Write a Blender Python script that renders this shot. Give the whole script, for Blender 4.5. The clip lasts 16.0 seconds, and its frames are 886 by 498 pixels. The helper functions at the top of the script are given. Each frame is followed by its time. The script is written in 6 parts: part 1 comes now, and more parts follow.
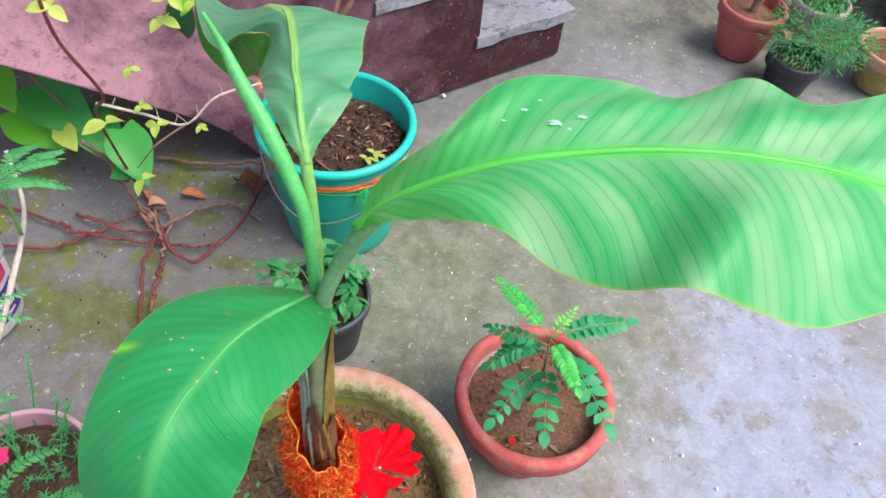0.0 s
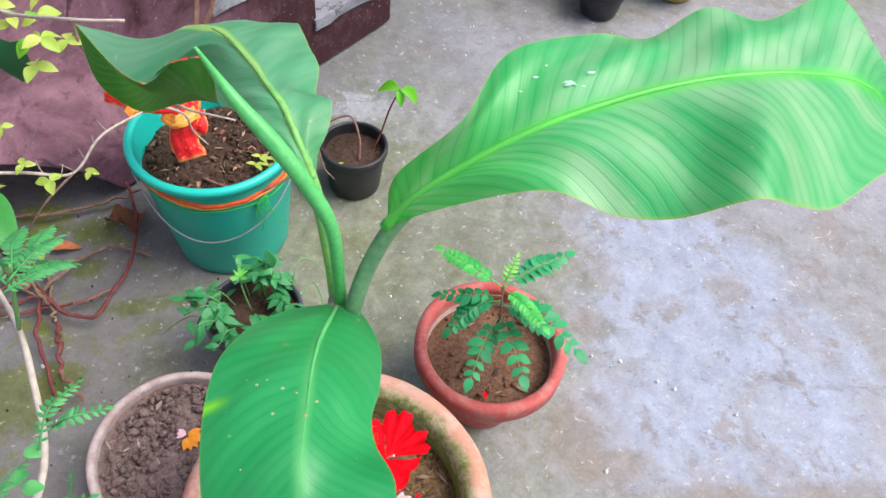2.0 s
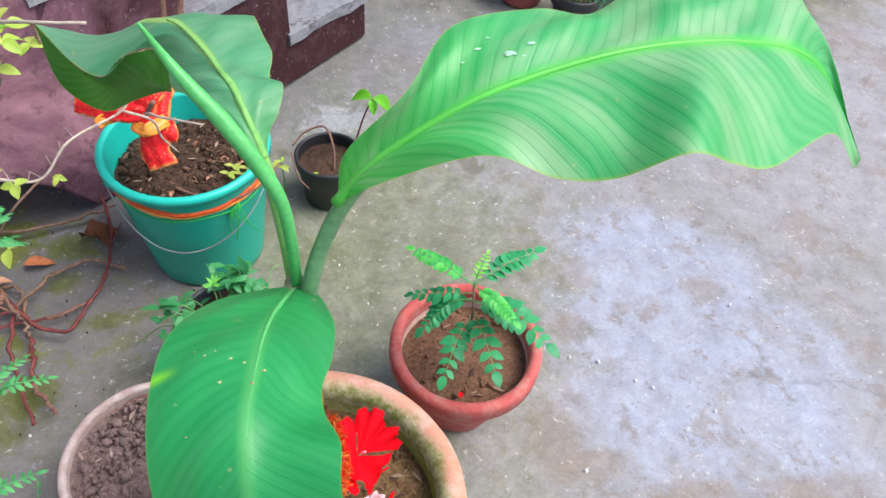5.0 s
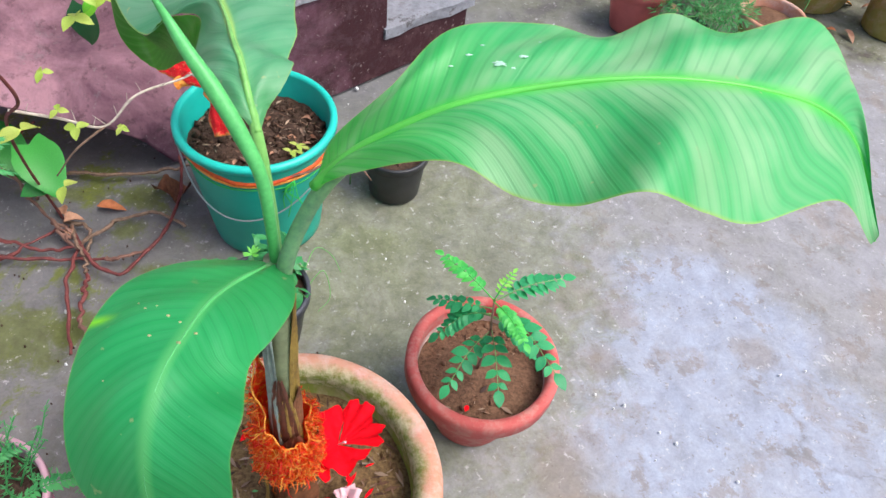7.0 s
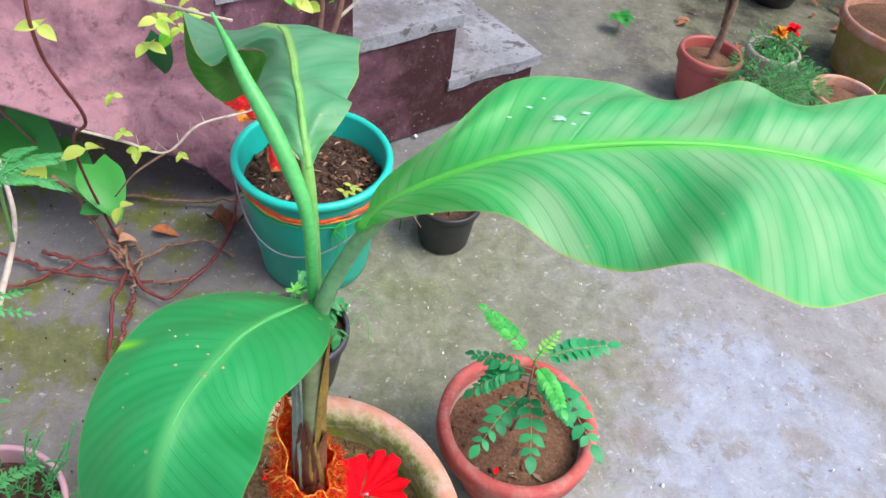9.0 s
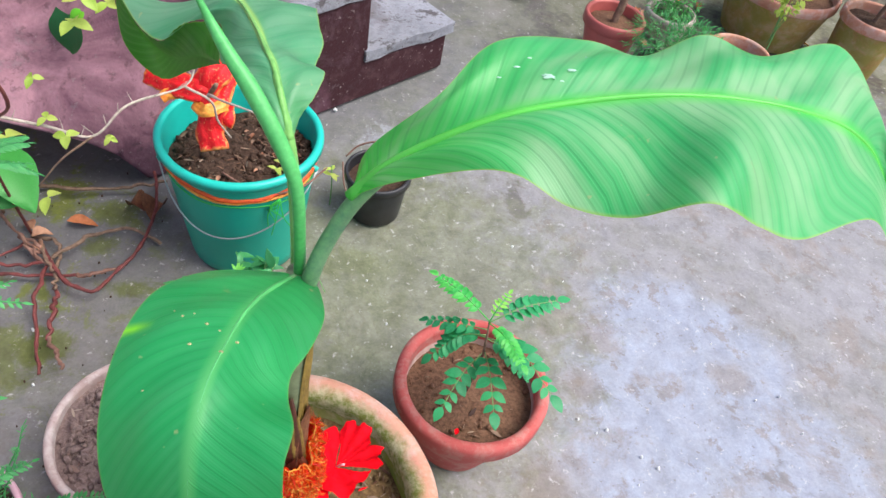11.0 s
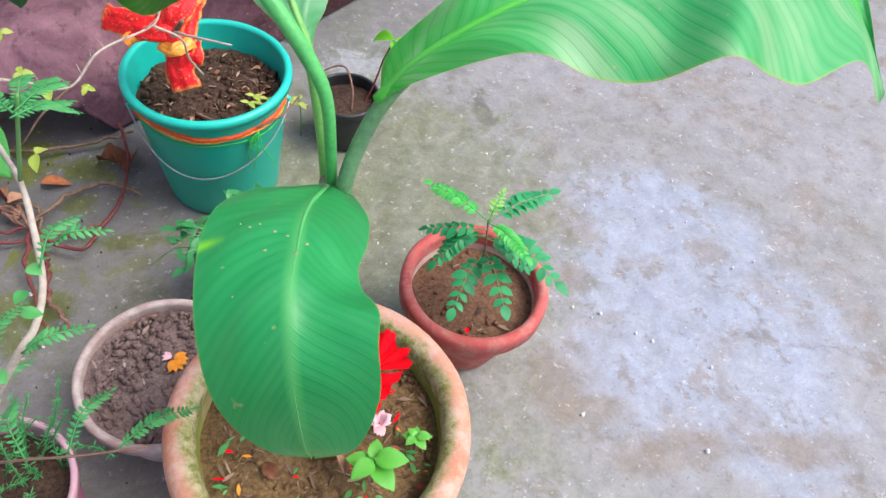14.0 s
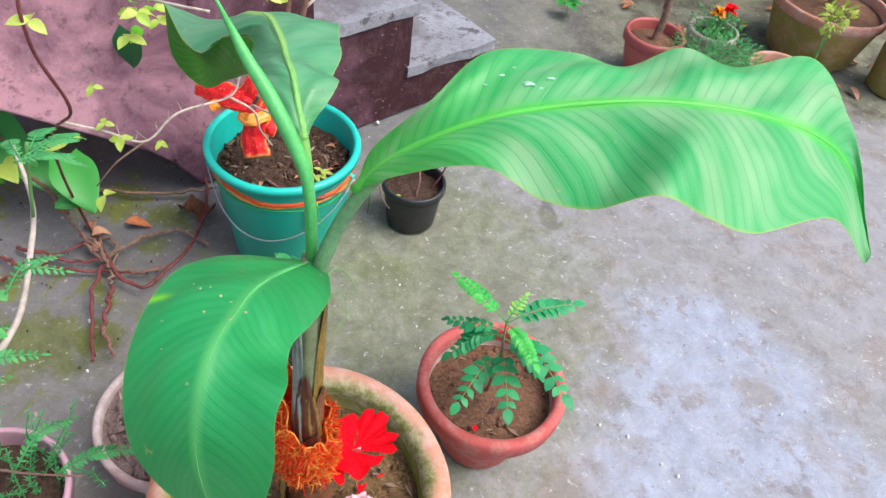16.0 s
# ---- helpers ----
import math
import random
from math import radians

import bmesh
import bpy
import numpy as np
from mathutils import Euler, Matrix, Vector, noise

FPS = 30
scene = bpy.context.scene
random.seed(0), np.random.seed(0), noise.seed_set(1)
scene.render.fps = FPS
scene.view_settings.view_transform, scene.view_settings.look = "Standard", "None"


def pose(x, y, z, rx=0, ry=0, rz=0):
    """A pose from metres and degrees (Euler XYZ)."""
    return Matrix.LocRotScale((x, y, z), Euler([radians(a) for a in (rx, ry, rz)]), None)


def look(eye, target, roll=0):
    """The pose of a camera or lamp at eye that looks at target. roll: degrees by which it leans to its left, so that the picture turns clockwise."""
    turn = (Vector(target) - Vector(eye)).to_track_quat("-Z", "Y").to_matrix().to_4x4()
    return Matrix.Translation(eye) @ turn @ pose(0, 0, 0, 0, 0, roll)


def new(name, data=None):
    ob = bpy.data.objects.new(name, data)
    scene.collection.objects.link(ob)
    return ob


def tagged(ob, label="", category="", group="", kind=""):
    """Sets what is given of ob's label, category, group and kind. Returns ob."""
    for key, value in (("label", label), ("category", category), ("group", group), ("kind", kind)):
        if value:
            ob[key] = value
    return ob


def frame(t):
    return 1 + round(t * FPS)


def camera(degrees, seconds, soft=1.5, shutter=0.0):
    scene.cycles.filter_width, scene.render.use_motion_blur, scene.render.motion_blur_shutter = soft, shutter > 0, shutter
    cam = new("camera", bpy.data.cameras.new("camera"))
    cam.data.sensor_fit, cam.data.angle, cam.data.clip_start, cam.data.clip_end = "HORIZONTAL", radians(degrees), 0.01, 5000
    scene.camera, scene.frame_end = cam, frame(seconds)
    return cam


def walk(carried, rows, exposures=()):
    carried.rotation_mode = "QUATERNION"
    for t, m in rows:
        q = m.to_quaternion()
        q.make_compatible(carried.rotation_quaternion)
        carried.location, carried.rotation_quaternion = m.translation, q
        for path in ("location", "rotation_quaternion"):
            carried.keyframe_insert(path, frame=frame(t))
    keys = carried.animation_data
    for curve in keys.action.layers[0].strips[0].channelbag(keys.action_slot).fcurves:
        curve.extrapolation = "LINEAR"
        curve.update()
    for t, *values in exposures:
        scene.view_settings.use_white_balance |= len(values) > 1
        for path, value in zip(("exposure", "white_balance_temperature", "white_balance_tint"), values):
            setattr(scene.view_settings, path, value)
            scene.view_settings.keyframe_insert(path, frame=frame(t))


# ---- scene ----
cam = camera(62.70, 16.0)
PATH = [
    (0, (0.0580, 0.1237, 1.2760), (0.0046, 0.8841, 0.3492), 6.29),
    (0.5, (-0.0258, 0.1339, 1.2838), (0.0555, 0.8755, 0.3439), 8.59),
    (1, (-0.0878, 0.1270, 1.2753), (0.0910, 0.8254, 0.3160), 9.94),
    (1.5, (-0.0995, 0.1172, 1.2802), (0.1089, 0.8346, 0.3410), 9.74),
    (2, (-0.0981, 0.1207, 1.2845), (0.1165, 0.8386, 0.3473), 7.46),
    (2.5, (-0.1091, 0.1337, 1.2793), (0.1079, 0.8504, 0.3416), 8.50),
    (3, (-0.1111, 0.1397, 1.2703), (0.1076, 0.8756, 0.3480), 8.36),
    (3.5, (-0.1096, 0.1341, 1.2721), (0.1221, 0.8726, 0.3551), 8.65),
    (4, (-0.1040, 0.1137, 1.2687), (0.1247, 0.8557, 0.3537), 7.39),
    (4.5, (-0.0984, 0.0892, 1.2670), (0.1313, 0.8273, 0.3492), 6.86),
    (4.7, (-0.0898, 0.0849, 1.2658), (0.1532, 0.8230, 0.3514), 6.59),
    (6.8, (0.0264, 0.0680, 1.2641), (0.1043, 0.8467, 0.3543), 7.96),
    (7, (0.0285, 0.0704, 1.2640), (0.1111, 0.8464, 0.3525), 8.16),
    (7.5, (0.0357, 0.0789, 1.2631), (0.1163, 0.8457, 0.3435), 8.10),
    (8, (0.0310, 0.0806, 1.2613), (0.0358, 0.9035, 0.3878), 6.86),
    (8.5, (0.0297, 0.0764, 1.2632), (0.0179, 0.9147, 0.4047), 8.40),
    (9, (0.0318, 0.0847, 1.2493), (0.0285, 0.9188, 0.3866), 8.66),
    (9.5, (0.0330, 0.0866, 1.2230), (0.0584, 0.9656, 0.4065), 12.68),
    (9.7, (0.0312, 0.0910, 1.2100), (0.0788, 0.9352, 0.3585), 13.94),
    (11.8, (-0.0960, 0.0389, 1.2575), (0.1408, 0.8299, 0.3868), 11.25),
    (12, (-0.1046, 0.0329, 1.2564), (0.1494, 0.8193, 0.3863), 11.08),
    (12.5, (-0.0986, 0.0295, 1.2564), (0.1534, 0.8168, 0.3865), 9.48),
    (13, (-0.0986, 0.0359, 1.2529), (0.1536, 0.8129, 0.3739), 9.49),
    (13.5, (-0.1147, 0.0315, 1.2406), (0.1166, 0.7466, 0.3051), 10.45),
    (14, (-0.1106, 0.0263, 1.2421), (0.1243, 0.7355, 0.3030), 10.85),
    (14.5, (-0.0528, 0.0105, 1.2568), (0.1161, 0.7651, 0.3391), 9.96),
    (15, (0.0048, -0.0013, 1.2681), (0.1276, 0.7880, 0.3726), 9.79),
    (15.5, (0.0205, -0.0014, 1.2708), (0.1003, 0.8164, 0.3962), 9.07),
    (16, (0.0091, 0.0082, 1.2776), (0.0773, 0.8384, 0.4138), 9.60),
]
SKY, SUN = 0.15, 2.0
walk(cam, [(t, look(eye, target, roll)) for t, eye, target, roll in PATH], [(0.0, 0.64), (16.0, 0.64)])

# ---- world and light ----
world = bpy.data.worlds.new("world")
scene.world = world
world.use_nodes = True
wn = world.node_tree
sky = wn.nodes.new("ShaderNodeTexSky")
sky.sky_type = 'NISHITA'
sky.sun_disc = False
sky.sun_elevation, sky.sun_rotation = radians(58), radians(105)
sky.air_density, sky.dust_density = 1.0, 4.0
wn.links.new(sky.outputs[0], wn.nodes["Background"].inputs[0])
wn.nodes["Background"].inputs[1].default_value = SKY
sun = new("sun", bpy.data.lights.new("sun", "SUN"))
sun.data.energy, sun.data.angle, sun.data.color = SUN, radians(40), (1.0, 0.975, 0.96)
sun.matrix_world = look((5 * math.sin(radians(105)) * 0.62, 5 * math.cos(radians(105)) * 0.62, 5), (0, 0, 0))

# ---- materials ----


class Mat:
    """A small wrapper that builds a node material step by step."""

    def __init__(self, name, rough=0.7, metal=0.0, spec=0.5):
        self.m = bpy.data.materials.new(name)
        self.m.use_nodes = True
        self.t = self.m.node_tree
        self.b = self.t.nodes["Principled BSDF"]
        self.b.inputs["Roughness"].default_value = rough
        self.b.inputs["Metallic"].default_value = metal
        self.b.inputs["Specular IOR Level"].default_value = spec

    def n(self, kind, **kw):
        node = self.t.nodes.new("ShaderNode" + kind)
        for k, v in kw.items():
            node.inputs[k.replace("_", " ")].default_value = v
        return node

    def link(self, a, b):
        self.t.links.new(a, b)

    def coord(self, which="Object"):
        return self.n("TexCoord").outputs[which]

    def noise(self, scale, detail=4.0, rough=0.6, vec=None, warp=0.0):
        nd = self.n("TexNoise", Scale=scale, Detail=detail, Roughness=rough, Distortion=warp)
        self.link(vec if vec is not None else self.coord(), nd.inputs["Vector"])
        return nd.outputs["Fac"]

    def ramp(self, fac, *stops):
        r = self.n("ValToRGB")
        e = r.color_ramp.elements
        while len(e) < len(stops):
            e.new(0.5)
        for el, (p, c) in zip(e, stops):
            el.position = p
            el.color = (*c, 1) if isinstance(c, tuple) else (c, c, c, 1)
        self.link(fac, r.inputs[0])
        return r.outputs[0]

    def mix(self, fac, a, b, blend="MIX"):
        m = self.n("MixRGB")
        m.blend_type = blend
        for s, v in ((m.inputs[0], fac), (m.inputs[1], a), (m.inputs[2], b)):
            if isinstance(v, (int, float)):
                s.default_value = v
            elif isinstance(v, tuple):
                s.default_value = (*v, 1)
            else:
                self.link(v, s)
        return m.outputs[0]

    def math(self, op, a, b=0.0):
        m = self.n("Math")
        m.operation = op
        for s, v in zip(m.inputs, (a, b)):
            if isinstance(v, (int, float)):
                s.default_value = v
            else:
                self.link(v, s)
        return m.outputs[0]

    def colour(self, c):
        if isinstance(c, tuple):
            self.b.inputs["Base Color"].default_value = (*c, 1)
        else:
            self.link(c, self.b.inputs["Base Color"])
        return self

    def rough(self, v):
        self.link(v, self.b.inputs["Roughness"])
        return self

    def bump(self, height, strength=0.3, dist=0.002):
        b = self.n("Bump", Strength=strength, Distance=dist)
        self.link(height, b.inputs["Height"])
        self.link(b.outputs[0], self.b.inputs["Normal"])
        return self

    def translucent(self, colour, amount):
        tr = self.n("BsdfTranslucent")
        if isinstance(colour, tuple):
            tr.inputs[0].default_value = (*colour, 1)
        else:
            self.link(colour, tr.inputs[0])
        mx = self.n("MixShader")
        mx.inputs[0].default_value = amount
        self.link(self.b.outputs[0], mx.inputs[1])
        self.link(tr.outputs[0], mx.inputs[2])
        self.link(mx.outputs[0], self.t.nodes["Material Output"].inputs[0])
        return self


def mottled(name, dark, light, scale=12.0, rough=0.7, bump=0.25, fine=120.0, spec=0.4, dist=0.002):
    k = Mat(name, rough, spec=spec)
    big, small = k.noise(scale, 5), k.noise(fine, 3)
    base = k.ramp(big, (0.3, dark), (0.7, light))
    k.colour(k.mix(0.35, base, k.ramp(small, (0.3, tuple(c * 0.6 for c in dark)), (0.75, tuple(min(1, c * 1.25) for c in light)))))
    return k.bump(k.mix(0.5, big, small), bump, dist).m


def concrete_floor():
    k = Mat("weathered_concrete", 0.72, spec=0.35)
    p = k.coord()
    cloud, mid, grain = k.noise(1.3, 6, 0.65, p, 0.6), k.noise(7, 8, 0.72, p, 0.5), k.noise(190, 3, 0.6, p)
    base = k.ramp(cloud, (0.34, (0.20, 0.197, 0.184)), (0.5, (0.245, 0.244, 0.252)), (0.66, (0.295, 0.293, 0.318)))
    base = k.mix(k.ramp(mid, (0.38, 0.0), (0.66, 0.7)), base, (0.288, 0.284, 0.318))
    sep = k.n("SeparateXYZ")
    k.link(p, sep.inputs[0])
    # bluish limewash spill beside the curry pot
    wob = k.math("MULTIPLY", k.math("SUBTRACT", k.noise(3.6, 6, 0.68, p), 0.5), 1.5)
    dx = k.math("DIVIDE", k.math("SUBTRACT", sep.outputs[0], 0.72), 0.36)
    dy = k.math("DIVIDE", k.math("SUBTRACT", sep.outputs[1], 0.76), 0.48)
    r = k.math("ADD", k.math("SQRT", k.math("ADD", k.math("MULTIPLY", dx, dx), k.math("MULTIPLY", dy, dy))), wob)
    spill = k.ramp(r, (0.72, 0.9), (1.02, 0.0))
    def patch(x, y, rx, ry, rag=0.9):
        ax, ay = k.math("DIVIDE", k.math("SUBTRACT", sep.outputs[0], x), rx), k.math("DIVIDE", k.math("SUBTRACT", sep.outputs[1], y), ry)
        d = k.math("SQRT", k.math("ADD", k.math("MULTIPLY", ax, ax), k.math("MULTIPLY", ay, ay)))
        return k.ramp(k.math("ADD", d, k.math("MULTIPLY", k.math("SUBTRACT", k.noise(14, 7, 0.75, p, 0.4), 0.5), rag * 2.4)), (0.55, 1.0), (1.0, 0.0))
    spill = k.math("MULTIPLY", spill, k.ramp(k.noise(9, 7, 0.75, p, 0.8), (0.30, 0.45), (0.60, 1.0)))
    base = k.mix(spill, base, (0.295, 0.33, 0.42))
    # brown water stains
    base = k.mix(k.ramp(k.noise(3.1, 7, 0.72, p, 0.25), (0.54, 0.0), (0.62, 0.6)), base, (0.225, 0.19, 0.17))
    base = k.mix(k.ramp(k.noise(11, 7, 0.75, p, 0.15), (0.56, 0.0), (0.61, 0.6)), base, (0.20, 0.17, 0.15))
    # moss creeping in from the stair side
    mx = k.math("ADD", k.math("SUBTRACT", 0.50, sep.outputs[0]), k.math("MULTIPLY", k.math("SUBTRACT", k.noise(2.5, 5, 0.7, p), 0.5), 1.2))
    side = k.ramp(mx, (0.0, 0.0), (0.35, 1.0))
    moss = k.math("MULTIPLY", side, k.ramp(k.noise(4.2, 7, 0.75, p, 0.6), (0.40, 0.15), (0.60, 1.0)))
    moss = k.math("MULTIPLY", moss, k.ramp(k.noise(16, 8, 0.8, p, 0.6), (0.36, 0.3), (0.60, 1.0)))
    green = k.mix(k.ramp(k.noise(42, 7, 0.8, p, 0.3), (0.36, 0.0), (0.64, 1.0)), (0.105, 0.12, 0.055), (0.235, 0.255, 0.175))
    base = k.mix(k.math("MINIMUM", k.math("MULTIPLY", moss, 1.3), 0.85), base, green)
    damp = k.math("MULTIPLY", k.ramp(k.math("SUBTRACT", -0.22, sep.outputs[0]), (0.0, 0.0), (0.35, 0.8)), k.ramp(k.noise(3.6, 6, 0.7, p), (0.36, 0.3), (0.56, 1.0)))
    base = k.mix(damp, base, (0.155, 0.145, 0.145))
    # darker grey strip along the foot of the stair, its edge ragged
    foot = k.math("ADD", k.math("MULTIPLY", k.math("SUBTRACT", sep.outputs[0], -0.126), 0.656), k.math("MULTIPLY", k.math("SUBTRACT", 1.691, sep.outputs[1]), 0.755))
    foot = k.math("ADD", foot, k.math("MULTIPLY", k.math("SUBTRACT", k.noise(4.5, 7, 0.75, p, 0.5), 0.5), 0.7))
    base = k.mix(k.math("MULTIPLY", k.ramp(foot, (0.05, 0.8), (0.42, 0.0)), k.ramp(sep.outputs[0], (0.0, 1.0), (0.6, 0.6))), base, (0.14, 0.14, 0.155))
    # cushions of moss, brown patches and a scaled-off spot
    for x, y, rx, ry in ((-0.56, 1.154, 0.05, 0.04), (-0.55, 1.25, 0.10, 0.045), (-0.70, 1.25, 0.13, 0.035), (-0.72, 0.85, 0.18, 0.10), (-0.58, 0.89, 0.06, 0.05), (-0.45, 1.04, 0.10, 0.03), (-0.03, 1.16, 0.10, 0.05)):
        base = k.mix(k.math("MULTIPLY", patch(x, y, rx, ry, 1.3), 0.8), base, k.mix(k.noise(60, 5, 0.75, p), (0.05, 0.06, 0.012), (0.17, 0.20, 0.055)))
    for x, y, rx, ry in ((0.476, 0.876, 0.05, 0.06), (0.82, 0.915, 0.06, 0.05), (0.56, 0.46, 0.17, 0.05), (0.83, 0.43, 0.12, 0.05), (0.42, 0.56, 0.10, 0.04), (0.36, 0.62, 0.06, 0.10)):
        base = k.mix(k.math("MULTIPLY", patch(x, y, rx, ry, 0.6), 0.55), base, (0.20, 0.165, 0.135))
    base = k.mix(k.math("MULTIPLY", patch(0.383, 1.40, 0.03, 0.09, 1.6), 0.7), base, (0.11, 0.10, 0.09))
    base = k.mix(k.math("MULTIPLY", patch(0.06, 1.60, 0.10, 0.06, 2.2), 0.4), base, (0.42, 0.45, 0.52))
    base = k.mix(k.math("MULTIPLY", patch(0.10, 1.08, 0.46, 0.50, 0.9), 0.72), base, k.ramp(k.noise(13, 8, 0.8, p, 0.5), (0.36, (0.10, 0.105, 0.06)), (0.62, (0.22, 0.235, 0.16))))
    # blotches all over
    base = k.mix(0.24, base, k.ramp(k.noise(17, 8, 0.8, p, 0.4), (0.36, 0.12), (0.5, 0.5), (0.64, 0.85)), "OVERLAY")
    thick = k.math("MULTIPLY", k.ramp(k.math("SUBTRACT", -0.30, sep.outputs[0]), (0.0, 0.0), (0.3, 1.0)), k.ramp(k.noise(6.5, 7, 0.75, p, 0.4), (0.53, 0.0), (0.60, 0.9)))
    base = k.mix(thick, base, k.mix(k.noise(60, 4, 0.7, p), (0.07, 0.09, 0.012), (0.20, 0.23, 0.05)))
    far = k.math("MULTIPLY", k.ramp(k.math("ADD", k.math("SUBTRACT", sep.outputs[1], 1.9), k.math("MULTIPLY", k.math("SUBTRACT", k.noise(2, 5, 0.7, p), 0.5), 1.2)), (0.0, 0.0), (0.3, 1.0)), k.ramp(sep.outputs[0], (0.2, 0.3), (0.8, 0.9)))
    base = k.mix(far, base, k.ramp(k.noise(6, 7, 0.75, p), (0.40, (0.06, 0.05, 0.035)), (0.5, (0.14, 0.145, 0.085)), (0.62, (0.22, 0.21, 0.17))))
    base = k.mix(k.ramp(k.noise(85, 3, 0.6, p), (0.64, 0.0), (0.70, 0.6)), base, (0.16, 0.145, 0.13))
    base = k.mix(k.ramp(k.noise(60, 4, 0.7, p, 0.3), (0.62, 0.0), (0.68, 0.5)), base, (0.55, 0.54, 0.55))
    crackmask = k.ramp(k.noise(1.1, 2, 0.5, p), (0.54, 0.0), (0.60, 0.3))
    vor = k.n("TexVoronoi", Scale=2.2)
    vor.feature = 'DISTANCE_TO_EDGE'
    warp = k.n("VectorMath")
    warp.operation = 'ADD'
    wn2 = k.n("TexNoise", Scale=5.0, Detail=6.0)
    k.link(p, wn2.inputs["Vector"])
    sc = k.n("VectorMath")
    sc.operation = 'SCALE'
    sc.inputs[3].default_value = 0.25
    k.link(wn2.outputs["Color"], sc.inputs[0])
    k.link(p, warp.inputs[0])
    k.link(sc.outputs[0], warp.inputs[1])
    k.link(warp.outputs[0], vor.inputs["Vector"])
    crack = k.math("MULTIPLY", k.ramp(vor.outputs["Distance"], (0.0, 1.0), (0.012, 0.0)), crackmask)
    base = k.mix(crack, base, (0.10, 0.09, 0.08))
    k.colour(k.mix(0.09, base, k.ramp(grain, (0.3, 0.1), (0.7, 0.85)), "OVERLAY"))
    k.rough(k.ramp(mid, (0.3, 0.55), (0.7, 0.85)))
    return k.bump(k.mix(0.3, mid, grain), 0.5, 0.004).m


def stair_paint():
    k = Mat("worn_maroon_paint", 0.72, spec=0.22)
    p = k.coord()
    sep = k.n("SeparateXYZ")
    k.link(p, sep.inputs[0])
    # paint goes from dark maroon to pink towards -x, ragged by noise
    tone_along_x = k.math("ADD", k.math("MULTIPLY", sep.outputs[0], -1.1), k.math("MULTIPLY", k.math("SUBTRACT", k.noise(4, 5, 0.7, p, 0.6), 0.5), 1.3))
    base = k.ramp(tone_along_x, (0.2, (0.042, 0.014, 0.018)), (0.52, (0.17, 0.08, 0.115)), (0.9, (0.57, 0.305, 0.37)))
    base = k.mix(k.ramp(k.noise(13, 6, 0.75, p), (0.54, 0.0), (0.68, 0.25)), base, (0.20, 0.12, 0.125))
    base = k.mix(k.ramp(k.noise(38, 5, 0.7, p), (0.55, 0.0), (0.66, 0.5)), base, (0.06, 0.035, 0.04))
    base = k.mix(k.ramp(k.noise(75, 4, 0.7, p), (0.63, 0.0), (0.68, 0.55)), base, (0.36, 0.30, 0.30))
    base = k.mix(k.ramp(k.noise(5, 8, 0.78, p, 0.6), (0.52, 0.0), (0.64, 0.38)), base, (0.16, 0.10, 0.125))
    base = k.mix(k.ramp(k.noise(8, 8, 0.8, p, 0.4), (0.60, 0.0), (0.66, 0.4)), base, (0.30, 0.25, 0.27))
    k.colour(base)
    return k.bump(k.mix(0.5, k.noise(30, 5, 0.7, p), k.noise(150, 3, 0.6, p)), 0.7, 0.004).m


def worn_cement():
    k = Mat("bare_cement", 0.8, spec=0.3)
    p = k.coord()
    base = k.ramp(k.noise(8, 7, 0.75, p), (0.36, (0.16, 0.165, 0.185)), (0.6, (0.33, 0.34, 0.385)))
    base = k.mix(k.ramp(k.noise(16, 8, 0.78, p), (0.53, 0.0), (0.60, 0.85)), base, (0.06, 0.05, 0.05))
    base = k.mix(k.ramp(k.noise(5, 7, 0.75, p), (0.52, 0.0), (0.62, 0.6)), base, (0.12, 0.10, 0.105))
    k.colour(base)
    return k.bump(k.mix(0.5, k.noise(30, 7, 0.75, p), k.noise(120, 3, 0.6, p)), 0.9, 0.006).m


